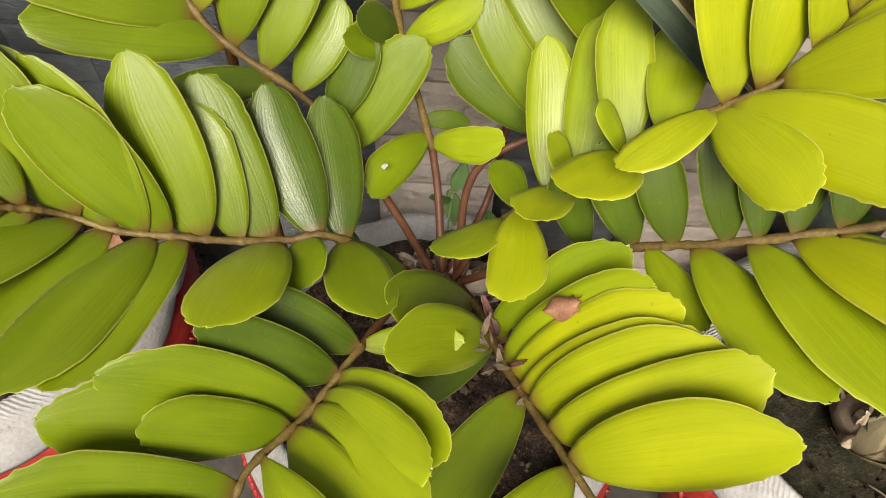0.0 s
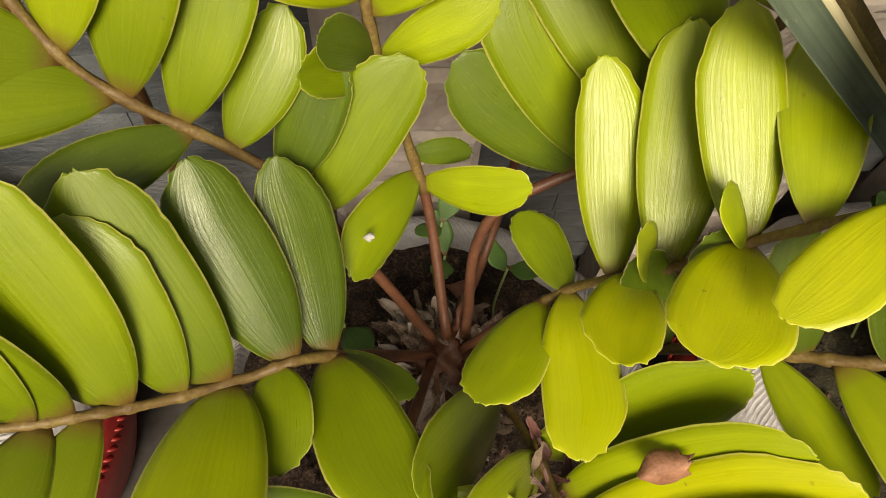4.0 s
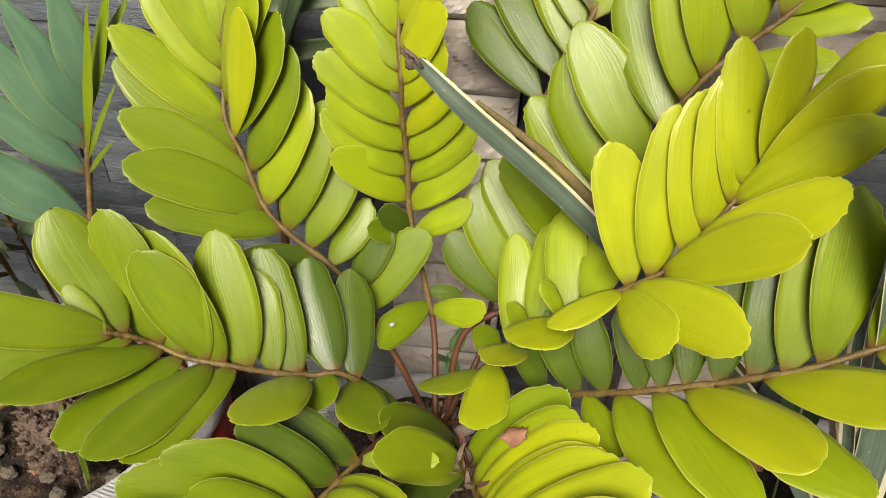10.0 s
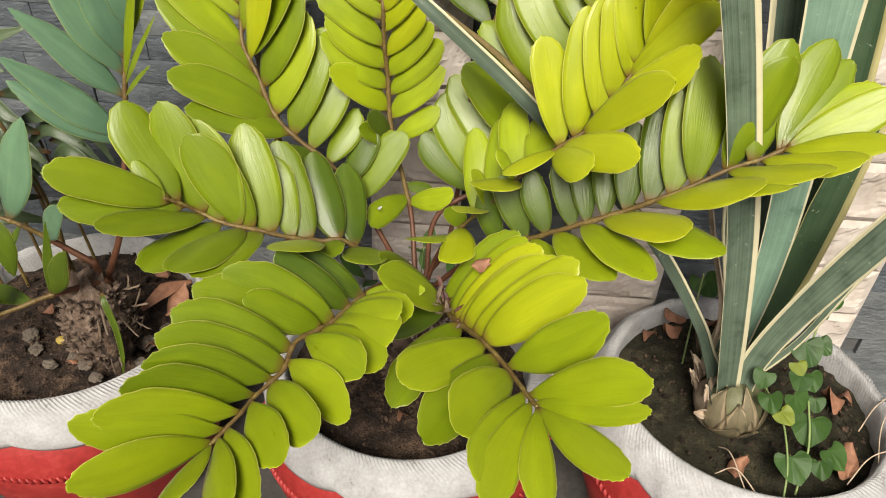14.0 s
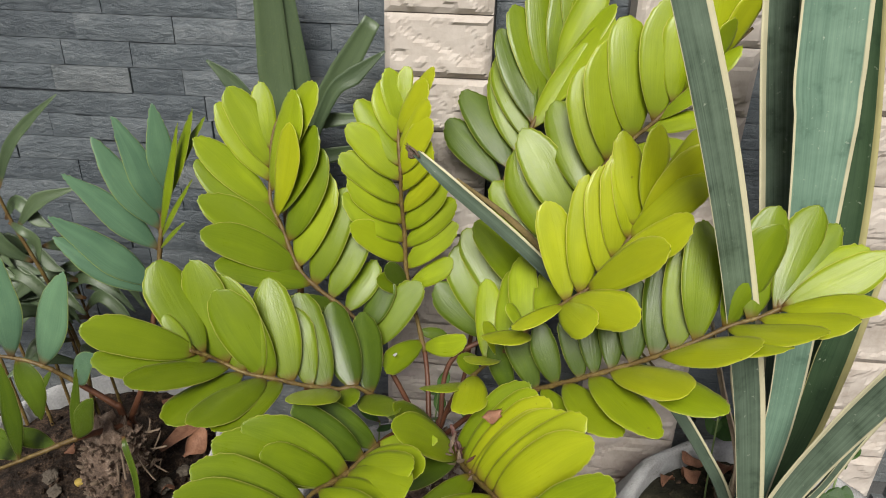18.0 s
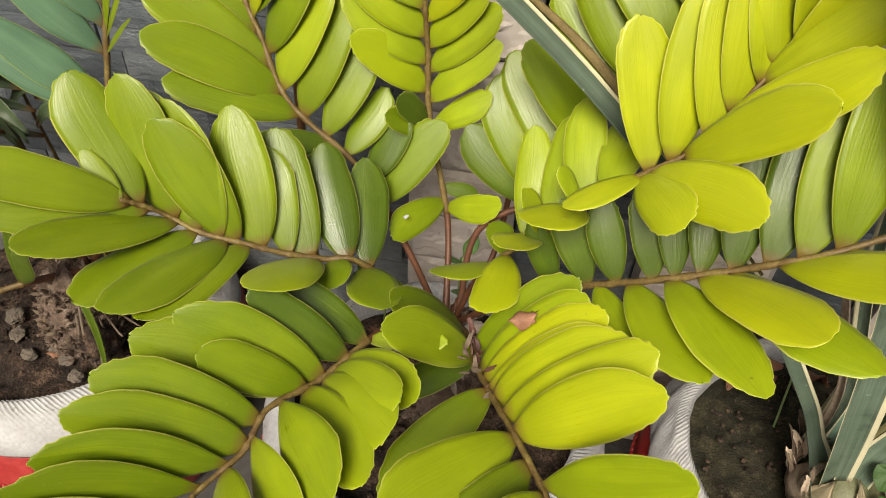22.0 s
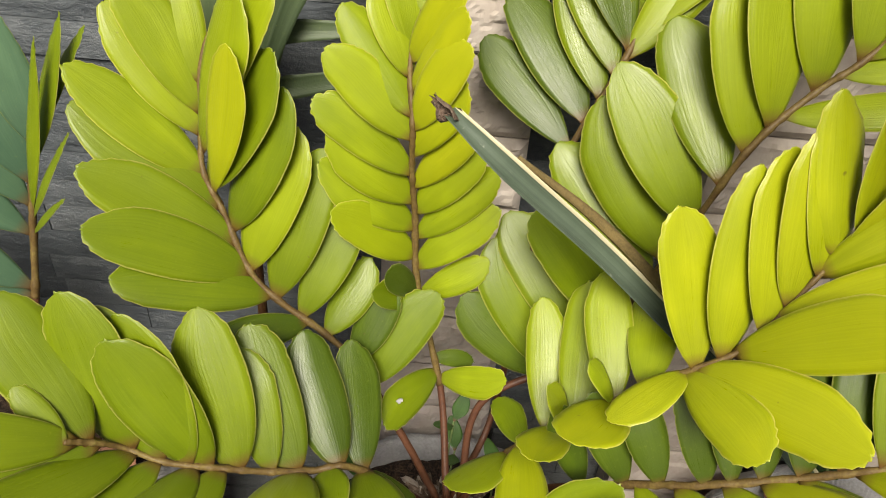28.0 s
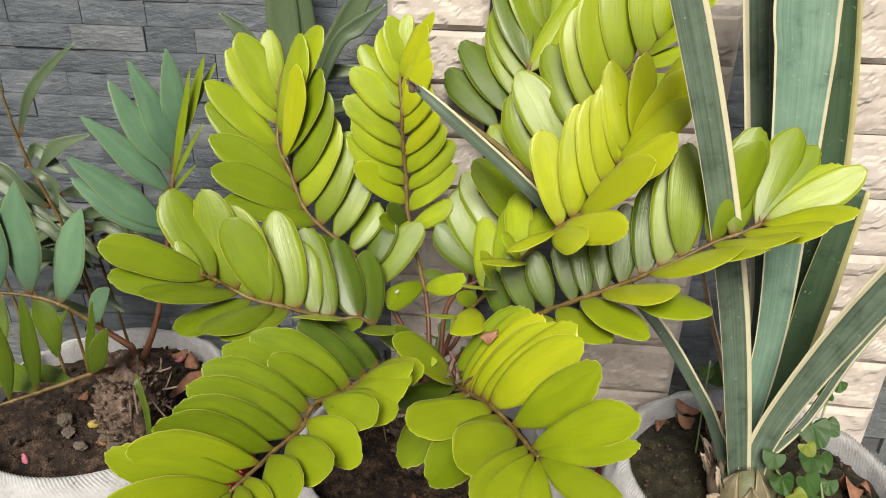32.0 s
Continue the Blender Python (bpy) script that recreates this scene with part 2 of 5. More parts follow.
def slate_material():
    m, nt, b = material("slate_strip", 0.5, 0.45)
    pos = place_of(nt)
    info = nt.nodes.new("ShaderNodeObjectInfo")
    sc = nt.nodes.new("ShaderNodeMapping")
    sc.inputs["Scale"].default_value = (1.0, 1.0, 2.2)
    nt.links.new(pos, sc.inputs[0])
    big = noise_at(nt, sc.outputs[0], 18, 5)
    cleft = noise_at(nt, sc.outputs[0], 70, 6, 0.7)
    f = calc(nt, "ADD", calc(nt, "MULTIPLY", big, 0.45), calc(nt, "ADD", calc(nt, "MULTIPLY", cleft, 0.35), calc(nt, "MULTIPLY", info.outputs["Random"], 0.2)))
    col = ramp(nt, f, [(0.28, (0.036, 0.044, 0.053)), (0.5, (0.084, 0.098, 0.109)), (0.72, (0.175, 0.19, 0.20))])
    warm = calc(nt, "MULTIPLY", calc(nt, "SUBTRACT", info.outputs["Random"], 0.93, True), 14.0, True)
    col = mix(nt, calc(nt, "MULTIPLY", warm, 0.4), col, (0.10, 0.098, 0.08))
    nt.links.new(col, b.inputs["Base Color"])
    nt.links.new(calc(nt, "ADD", calc(nt, "MULTIPLY", cleft, 0.35), 0.3), b.inputs["Roughness"])
    bumped(nt, b, calc(nt, "ADD", big, cleft), 0.8, 0.005)
    return m


SLATE = slate_material()


def agave_material(name, green, green2, cream, near, far):
    """A waxy sword leaf: long streaks, pale scars, a cream band of the given width along each margin."""
    m, nt, b = material(name, 0.5, 0.25)
    uv = nt.nodes.new("ShaderNodeUVMap")
    sep = nt.nodes.new("ShaderNodeSeparateXYZ")
    nt.links.new(uv.outputs[0], sep.inputs[0])
    x, y = sep.outputs[0], sep.outputs[1]
    pos = place_of(nt)
    comb = nt.nodes.new("ShaderNodeCombineXYZ")
    nt.links.new(calc(nt, "MULTIPLY", x, 16.0), comb.inputs[0])
    nt.links.new(calc(nt, "MULTIPLY", y, 2.0), comb.inputs[1])
    streak = noise_at(nt, comb.outputs[0], 1.0, 4.0, 0.7)
    blot = noise_at(nt, pos, 30.0, 4.0)
    f = calc(nt, "ADD", calc(nt, "MULTIPLY", streak, 1.3), calc(nt, "MULTIPLY", blot, 0.9))
    col = mix(nt, calc(nt, "SUBTRACT", f, 0.6, True), green, green2)
    dark = calc(nt, "MULTIPLY", calc(nt, "SUBTRACT", 0.42, blot, True), 5.0, True)
    col = mix(nt, calc(nt, "MULTIPLY", dark, 0.6), col, tuple(c * 0.45 for c in green))
    scar = calc(nt, "MULTIPLY", calc(nt, "SUBTRACT", noise_at(nt, pos, 150.0, 4.0), 0.66, True), 9.0, True)
    col = mix(nt, calc(nt, "MULTIPLY", scar, 0.55), col, (0.48, 0.50, 0.40))
    wob = calc(nt, "MULTIPLY", calc(nt, "SUBTRACT", streak, 0.5), 0.05)
    e1 = calc(nt, "MULTIPLY", calc(nt, "SUBTRACT", calc(nt, "ADD", near, wob), x, True), 60.0, True)
    e2 = calc(nt, "MULTIPLY", calc(nt, "SUBTRACT", calc(nt, "ADD", x, wob), 1.0 - far, True), 60.0, True)
    pale = mix(nt, blot, tuple(c * 0.75 for c in cream), tuple(min(1, c * 1.15) for c in cream))
    col = mix(nt, calc(nt, "MAXIMUM", e1, e2), col, pale)
    nt.links.new(col, b.inputs["Base Color"])
    bumped(nt, b, calc(nt, "ADD", streak, calc(nt, "MULTIPLY", scar, 0.3)), 0.4, 0.001)
    nt.links.new(calc(nt, "ADD", calc(nt, "MULTIPLY", blot, 0.3), 0.38), b.inputs["Roughness"])
    return m


GREY, GREY2, CREAM = (0.022, 0.038, 0.022), (0.15, 0.20, 0.145), (0.54, 0.50, 0.33)
AGAVE = agave_material("variegated_grey_green", GREY, GREY2, CREAM, 0.03, 0.14)
AGAVE_LEFT = agave_material("variegated_wide_left", GREY, GREY2, CREAM, 0.24, 0.05)
AGAVE_THIN = agave_material("variegated_thin_margin", (0.04, 0.058, 0.042), (0.10, 0.135, 0.095), CREAM, 0.0, 0.13)
AGAVE_YELLOW = agave_material("variegated_yellow_band", (0.018, 0.04, 0.018), (0.05, 0.085, 0.04), (0.34, 0.31, 0.14), 0.03, 0.17)
HUSK = agave_material("husk_green_straw", (0.14, 0.13, 0.07), (0.34, 0.28, 0.18), (0.46, 0.37, 0.24), 0.2, 0.2)

# ---- builders ----
WORLD = {}


def part(name, bm, mat, parent=None, label="", at=None, smooth=True):
    """Links a bmesh as one mesh object, placed at a world pose, under its thing or part."""
    me = bpy.data.meshes.new(name)
    bm.to_mesh(me)
    bm.free()
    return mesh_part(name, me, mat, parent, label, at, smooth)


def mesh_part(name, me, mat, parent=None, label="", at=None, smooth=True):
    if mat and not me.materials:
        me.materials.append(mat)
    if smooth:
        me.polygons.foreach_set("use_smooth", [True] * len(me.polygons))
    ob = new(name, me)
    return hang(ob, parent, label, at)


def hang(ob, parent=None, label="", at=None):
    at = at or Matrix.Identity(4)
    ob.matrix_basis = at
    WORLD[ob.name] = at
    if parent:
        ob.parent = parent
        ob.matrix_parent_inverse = WORLD[parent.name].inverted()
    if label:
        tagged(ob, label)
    return ob


def thing(name, at, label, category, group="", kind=""):
    return tagged(hang(new(name), None, "", Matrix.Translation(at)), label, category, group, kind)


def curve_points(pts, n=60):
    """Smooth points through the given ones, with their tangents."""
    p = [Vector(q) for q in pts]
    p = [2 * p[0] - p[1]] + p + [2 * p[-1] - p[-2]]
    out, seg = [], max(2, n // (len(p) - 3))
    for i in range(1, len(p) - 2):
        a, b, c, d = p[i - 1:i + 3]
        for k in range(seg):
            t = k / seg
            out.append(0.5 * (2 * b + (c - a) * t + (2 * a - 5 * b + 4 * c - d) * t * t + (3 * b - a - 3 * c + d) * t ** 3))
    return out + [p[-2]]


def tube(pts, radius, sides=8, n=40, wobble=0.0, flat=1.0):
    """A tube along points; radius is a function of 0..1."""
    c = curve_points(pts, n)
    bm = bmesh.new()
    rings, ref = [], Vector((0.31, 0.2, 0.93))
    for i, q in enumerate(c):
        t = (c[min(i + 1, len(c) - 1)] - c[max(i - 1, 0)]).normalized()
        u = t.cross(ref).normalized()
        v = t.cross(u)
        r = radius(i / (len(c) - 1))
        ring = []
        for k in range(sides):
            a = 2 * math.pi * k / sides
            rr = r * (1 + wobble * noise.noise(q * 90 + Vector((k, 0, 0))))
            ring.append(bm.verts.new(q + u * math.cos(a) * rr + v * math.sin(a) * rr * flat))
        rings.append(ring)
    for a, b in zip(rings, rings[1:]):
        for k in range(sides):
            bm.faces.new((a[k], a[(k + 1) % sides], b[(k + 1) % sides], b[k]))
    bm.faces.new(rings[0][::-1])
    bm.faces.new(rings[-1])
    return bm


def frame_of(base, along, wide):
    """A pose with y along, x wide, z the face's normal."""
    y = Vector(along).normalized()
    x = (Vector(wide) - y * Vector(wide).dot(y)).normalized()
    z = x.cross(y)
    m = Matrix((x, y, z)).transposed().to_4x4()
    m.translation = base
    return m


def blade(length, width, bend=0.12, cup=0.12, thick=0.0011, peak=0.60, full=1.9,  teeth=0.0009, fold=0.0, seed=0, rows=26, cols=8, wave=0.0, rise=1.12, blunt=0.62):
    """A leathery blade along y: rounded outline, small teeth towards the tip, curved along and across, with thickness and UVs."""
    rnd = random.Random(seed)
    bm = bmesh.new()
    uvl = bm.loops.layers.uv.new("UVMap")
    skew = rnd.uniform(-0.05, 0.05)
    side = rnd.uniform(-0.05, 0.05)
    lop = rnd.choice((-1, 1)) * rnd.uniform(0.05, 0.14)
    ph = rnd.uniform(0, 6.28)
    top, low, uvs = [], [], {}
    for i in range(rows + 1):
        u = 1 - (1 - i / rows) ** 1.55
        h = math.sin(1.5708 * min(u / peak, 1) ** rise)
        if u > peak:
            h = max(0.0, 1 - ((u - peak) / (1 - peak)) ** full) ** blunt
        h = max(h, 0.12 if u < 0.5 else 0.05)
        ra, rb = [], []
        for j in range(cols + 1):
            s = 2 * j / cols - 1
            e = teeth * (rnd.random() * 1.8 - 0.6) * min(1, max(0.12, 3.5 * (u - 0.6))) if abs(s) == 1 else 0
            x = s * (h * width / 2 + e) + side * width * math.sin(u * 3.0) + skew * width * u + lop * width * max(0.0, u - 0.72) / 0.28
            y = length * u + (e if u > 0.88 else 0) + (teeth * rnd.uniform(-0.9, 0.9) if i == rows else 0)
            z = -bend * length * u * u + cup * width * h * s * s + fold * abs(s) * h * width + wave * width * math.sin(u * 9 + ph) * s
            ra.append(bm.verts.new((x, y, z)))
            t = thick * (1 - 0.75 * s * s) * (0.5 + 0.5 * min(1, 8 * u * (1.02 - u)))
            rb.append(bm.verts.new((x, y, z - t)))
            uvs[ra[-1]] = uvs[rb[-1]] = (j / cols, u)
        top.append(ra)
        low.append(rb)
    for i in range(rows):
        for j in range(cols):
            bm.faces.new((top[i][j], top[i][j + 1], top[i + 1][j + 1], top[i + 1][j]))
            bm.faces.new((low[i][j], low[i + 1][j], low[i + 1][j + 1], low[i][j + 1]))
        bm.faces.new((top[i][0], top[i + 1][0], low[i + 1][0], low[i][0]))
        bm.faces.new((top[i][cols], low[i][cols], low[i + 1][cols], top[i + 1][cols]))
    for j in range(cols):
        bm.faces.new((top[rows][j], top[rows][j + 1], low[rows][j + 1], low[rows][j]))
        bm.faces.new((top[0][j], low[0][j], low[0][j + 1], top[0][j + 1]))
    for f in bm.faces:
        for lp in f.loops:
            lp[uvl].uv = uvs[lp.vert]
    return bm


LEAF_COUNT = [1]


def leaflets(stem, curve, rows, ratio, twist, face, bend, cup, open_face, base_rise=0.85, pointed=False):
    """Leaflets on one side of a rachis. Rows: place along it, compass angle, rise, length, tone, own width ratio, then 3 where it lies flat or 4 where it stands upright."""
    for s, az, el, length, tone, *own in rows:
        LEAF_COUNT[0] += 1
        k = LEAF_COUNT[0]
        rnd = random.Random(k * 7 + 1)
        i = min(len(curve) - 2, max(1, round(s * (len(curve) - 1))))
        base = curve[i]
        tang = (curve[min(i + 1, len(curve) - 1)] - curve[max(i - 1, 0)]).normalized()
        d = Vector((math.cos(radians(az)) * math.cos(radians(el)), math.sin(radians(az)) * math.cos(radians(el)), math.sin(radians(el))))
        # the blade turns between the plane of the frond and the open sky in front
        n = tang.cross(d)
        n = n.normalized() if n.length > 0.3 else Vector((0, 0, 0))
        if len(own) > 1:
            way, flat, spin = Vector((0, 0.2, 1)) if own[1] == 3 else Vector((0.8, -0.6, 0.2)), 0.97, 0
        else:
            way, flat, spin = Vector(face), open_face, twist
        sky_way = (way - d * d.dot(way)).normalized()
        if n.dot(sky_way) < 0:
            n = -n
        n = (n * (1 - flat) + sky_way * flat).normalized()
        w = d.cross(n)
        if w.dot(tang) < 0:
            turn = -spin
        else:
            turn = spin
        aim = (d + n * bend).normalized()
        m = frame_of(base - d * 0.002, aim, Matrix.Rotation(radians(turn + rnd.uniform(-5, 5)), 3, d) @ w)
        wid = length * (own[0] if own else ratio * rnd.uniform(0.93, 1.07) * (1.06 if length < 0.095 else 1.0))
        curl = rnd.uniform(-0.03, 0.07)
        peak, full = (rnd.uniform(0.42, 0.52), rnd.uniform(1.3, 1.5)) if pointed else (rnd.uniform(0.57, 0.69), rnd.uniform(1.9, 2.5))
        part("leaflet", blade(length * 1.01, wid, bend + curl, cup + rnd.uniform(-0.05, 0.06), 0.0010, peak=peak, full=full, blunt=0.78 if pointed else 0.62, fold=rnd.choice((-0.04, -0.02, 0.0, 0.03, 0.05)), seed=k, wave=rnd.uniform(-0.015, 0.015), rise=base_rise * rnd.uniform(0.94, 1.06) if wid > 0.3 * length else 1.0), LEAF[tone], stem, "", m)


def frond(plant, label, spine, upper, lower, ratio=(0.36, 0.36), foot=0.0047, tip=0.0019, mat=None, twist=(9, 9), face=(0, -0.6, 0.8), bend=(0.06, 0.06), cup=(-0.06, -0.06), open_face=0.55, base=0.85, pointed=False):
    """A pinnate leaf: a curved stalk and its leaflets on both sides."""
    c = curve_points(spine, 120)
    first = min(r[0] for r in upper + lower)
    k = max(4, int(first * (len(c) - 1)))
    rad = lambda u: foot + (tip - foot) * u ** 0.8
    joints = [r[0] for r in upper + lower]

    def knotty(u):
        w = first + (1 - first) * u
        return rad(w) * (0.94 + 0.26 * max(math.exp(-((w - j) / 0.009) ** 2) for j in joints))

    stem = part("frond", tube(c[k::5], knotty, 8, 150, 0.22), mat or RACHIS, plant, label)
    part("petiole", tube([c[0] + Vector((0.001, 0.006, -0.04))] + c[:k + 1:3] + [c[k] + (c[k + 1] - c[k]) * 0.5], lambda u: rad(first * u) * 1.04, 10, 40, 0.05), STEM, stem, "smooth red-brown petiole")
    leaflets(stem, c, upper, ratio[0], twist[0], face, bend[0], cup[0], open_face, base, pointed)
    leaflets(stem, c, lower, ratio[1], twist[1], face, bend[1], cup[1], open_face, base, pointed)
    return stem


def slab(x0, x1, y0, y1, z0, z1, bevel=0.0):
    bm = bmesh.new()
    bmesh.ops.create_cube(bm, size=1)
    for v in bm.verts:
        v.co = Vector(((x0 + x1) / 2 + v.co.x * (x1 - x0), (y0 + y1) / 2 + v.co.y * (y1 - y0), (z0 + z1) / 2 + v.co.z * (z1 - z0)))
    if bevel:
        bmesh.ops.bevel(bm, geom=bm.edges[:], offset=bevel, segments=2, affect="EDGES", profile=0.6)
    return bm


def lathe(profile, sides=64):
    bm = bmesh.new()
    rings = [[bm.verts.new((r * math.cos(2 * math.pi * k / sides), r * math.sin(2 * math.pi * k / sides), z)) for k in range(sides)] for r, z in profile]
    for a, b in zip(rings, rings[1:]):
        for k in range(sides):
            bm.faces.new((a[k], a[(k + 1) % sides], b[(k + 1) % sides], b[k]))
    return bm


# ---- setting ----
WALL = Matrix.Translation((0.04, 0.565, 0)) @ Matrix.Rotation(radians(-7), 4, "Z")
part("ground", slab(-60, 60, -60, 60, -0.2, 0), CONCRETE, smooth=False)
tagged(bpy.data.objects["ground"], "dark damp concrete paving under the pots", "ground", "", "structure")
wall = tagged(part("wall_north", slab(-3.2, 3.2, 0.072, 0.30, 0.0, 3.0), GROUT, None, "", WALL, False), "boundary wall clad in dark slate strips with grey joints", "wall", "", "structure")


# ---- pots ----


def pot(x, y, r, rim, soil_mat, label, turn=0.0):
    """A red cement pot with a thick white rim, fluted on its slope and wavy below, full of soil."""
    p = thing("plant_pot", (x, y, 0), label, "pot", "pots along the wall")
    at = Matrix.Translation((x, y, 0)) @ Matrix.Rotation(radians(turn), 4, "Z")
    top = rim
    body = lathe([(r * 0.70, 0.0), (r * 0.76, 0.02), (r * 0.93, top * 0.4), (r * 1.04, top - 0.14), (r * 1.055, top - 0.10), (r * 1.02, top - 0.066), (r * 0.965, top - 0.05), (r * 0.92, top - 0.038)], 72)
    part("body", body, RED, p, "red painted cement body", at)
    # raised cord round the body
    cord = bmesh.new()
    n = 150
    for k in range(n):
        a = 2 * math.pi * k / n
        q = Vector((r * 1.053 * math.cos(a), r * 1.053 * math.sin(a), top - 0.108 + 0.004 * math.sin(a * 7)))
        m = Matrix.Translation(q) @ Matrix.Rotation(a, 4, "Z") @ Matrix.Rotation(0.6, 4, "X") @ Matrix.Diagonal((0.005, 0.0022, 0.009, 1))
        bmesh.ops.create_icosphere(cord, subdivisions=1, radius=1, matrix=m)
    part("cord", cord, RED, p, "raised cord moulding in red", at)
    # rim: inner lip, fluted slope, outer roll, wavy skirt
    sides = 660
    bm = bmesh.new()
    rings = []
    prof = [(0.835, -0.05), (0.84, -0.010), (0.852, -0.002), (0.872, 0.0), (0.915, -0.006), (0.94, -0.013), (0.975, -0.024), (1.0, -0.035), (1.010, -0.044), (1.002, -0.051), (0.95, -0.051)]
    for q, (f, dz) in enumerate(prof):
        ring = []
        for k in range(sides):
            a = 2 * math.pi * k / sides
            flute = (0.0009, 0.0010, -0.0019)[k % 3] if 2 <= q <= 4 else 0
            wave = 0.013 * abs(math.sin(a * 4 + 0.4)) ** 0.7 * (0.5 if q == 7 else 1.0) if q >= 7 else 0
            bumpy = 0.0030 * noise.noise(Vector((math.cos(a) * 6, math.sin(a) * 6, q * 0.5 + x * 9)))
            rr = r * f + bumpy + (0.005 * abs(math.sin(a * 4 + 0.4)) if q >= 7 else 0)
            ring.append(bm.verts.new((rr * math.cos(a + 0.04 * (q - 3)), rr * math.sin(a + 0.04 * (q - 3)), top + dz + flute - wave + bumpy)))
        rings.append(ring)
    for a, b in zip(rings, rings[1:]):
        for k in range(sides):
            bm.faces.new((a[k], a[(k + 1) % sides], b[(k + 1) % sides], b[k]))
    part("rim", bm, WHITEWASH, p, "white painted rim with slanting grooves", at)
    # soil, lumpy
    bm = bmesh.new()
    rings = [[bm.verts.new((0, 0, 0))]]
    nr = 48
    for i in range(1, nr + 1):
        rings.append([bm.verts.new((r * 0.86 * i / nr * math.cos(2 * math.pi * k / 96), r * 0.86 * i / nr * math.sin(2 * math.pi * k / 96), 0)) for k in range(96)])
    for k in range(96):
        bm.faces.new((rings[0][0], rings[1][k], rings[1][(k + 1) % 96]))
    for a, b in zip(rings[1:], rings[2:]):
        for k in range(96):
            bm.faces.new((a[k], b[k], b[(k + 1) % 96], a[(k + 1) % 96]))
    for v in bm.verts:
        q = v.co + Vector((x, y, 0))
        d = v.co.length / (r * 0.86)
        v.co.z = top - 0.026 - 0.012 * d ** 3 + 0.007 * noise.noise(q * 14) + 0.007 * noise.noise(q * 45) + 0.005 * noise.noise(q * 130)
    part("soil", bm, soil_mat, p, "dark crumbly soil", at)
    return p


pot(0.026, 0.349, 0.200, 0.345, SOIL, "red cement pot with white grooved rim under the cardboard palm", 10)
pot(-0.475, 0.462, 0.212, 0.345, SOIL, "red cement pot with white wavy rim and bare dark soil", 35)
pot(0.49, 0.29, 0.208, 0.345, MOSSY, "red cement pot with white rim and mossy soil", 70)

# ---- the cardboard palm ----
# leaflet rows: place along the stalk, compass angle, rise, length, tone (own green, with shade on inner leaflets put
# in)
palm = thing("cardboard_palm", (0.03, 0.34, 0.32), "lime green cardboard palm with thick rounded leaflets", "plant")
frond(palm, "arching leaf with green inner and lime outer leaflets",
      [(0.02, 0.338, 0.475), (-0.045, 0.312, 0.568), (-0.08, 0.302, 0.58), (-0.113, 0.293, 0.592), (-0.145, 0.286, 0.606), (-0.178, 0.283, 0.617), (-0.202, 0.285, 0.63), (-0.217, 0.277, 0.646), (-0.231, 0.267, 0.659)],
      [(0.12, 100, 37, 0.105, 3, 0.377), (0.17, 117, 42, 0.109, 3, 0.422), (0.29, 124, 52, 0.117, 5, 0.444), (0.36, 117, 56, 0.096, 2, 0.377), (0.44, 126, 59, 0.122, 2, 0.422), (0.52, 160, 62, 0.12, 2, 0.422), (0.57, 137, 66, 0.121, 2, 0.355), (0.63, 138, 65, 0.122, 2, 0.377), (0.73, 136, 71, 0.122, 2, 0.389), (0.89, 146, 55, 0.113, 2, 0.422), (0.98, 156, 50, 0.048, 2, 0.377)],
      [(0.11, -30, -24, 0.05, 3, 0.42), (0.12, -77, 25, 0.111, 2, 0.4), (0.2, -91, 18, 0.057, 2, 0.6), (0.28, -96, 34, 0.125, 1, 0.42), (0.48, -106, 14, 0.133, 2, 0.33), (0.55, -106, 19, 0.139, 2, 0.34), (0.64, -114, 10, 0.122, 2, 0.34), (0.72, -123, 23, 0.135, 2, 0.31), (0.85, -143, 20, 0.119, 2, 0.32), (0.94, -149, 33, 0.12, 2, 0.33)], (0.41, 0.335), foot=0.0034, twist=(7, 11), base=0.62)
frond(palm, "upright leaf with broad green leaflets",
      [(0.022, 0.35, 0.475), (-0.01, 0.372, 0.535), (-0.057, 0.401, 0.605), (-0.117, 0.416, 0.655), (-0.139, 0.426, 0.68), (-0.156, 0.444, 0.719), (-0.171, 0.457, 0.75), (-0.171, 0.475, 0.788), (-0.168, 0.487, 0.829), (-0.152, 0.5, 0.865)],
      [(0.28, -144, 9, 0.092, 3, 0.36), (0.34, -157, 25, 0.124, 2), (0.43, -161, 32, 0.13, 2), (0.5, -172, 37, 0.127, 2), (0.57, -177, 42, 0.128, 2), (0.66, 177, 47, 0.122, 1), (0.74, 164, 56, 0.113, 1), (0.79, 157, 64, 0.109, 1), (0.85, 119, 75, 0.082, 1)],
      [(0.18, 32, 53, 0.102, 2, 0.42), (0.21, 40, 56, 0.073, 3, 0.46), (0.26, 39, 49, 0.076, 2, 0.46), (0.29, 41, 58, 0.098, 2, 0.4), (0.33, 47, 67, 0.131, 2), (0.44, 33, 66, 0.125, 1), (0.52, 13, 67, 0.128, 2), (0.62, -3, 61, 0.129, 2), (0.61, -29, 75, 0.131, 0, 0.3), (0.71, -21, 70, 0.137, 1), (0.76, -18, 64, 0.139, 1)], (0.365, 0.37), face=(0, -0.7, 0.7), twist=(9, 11), foot=0.0035, base=0.72)
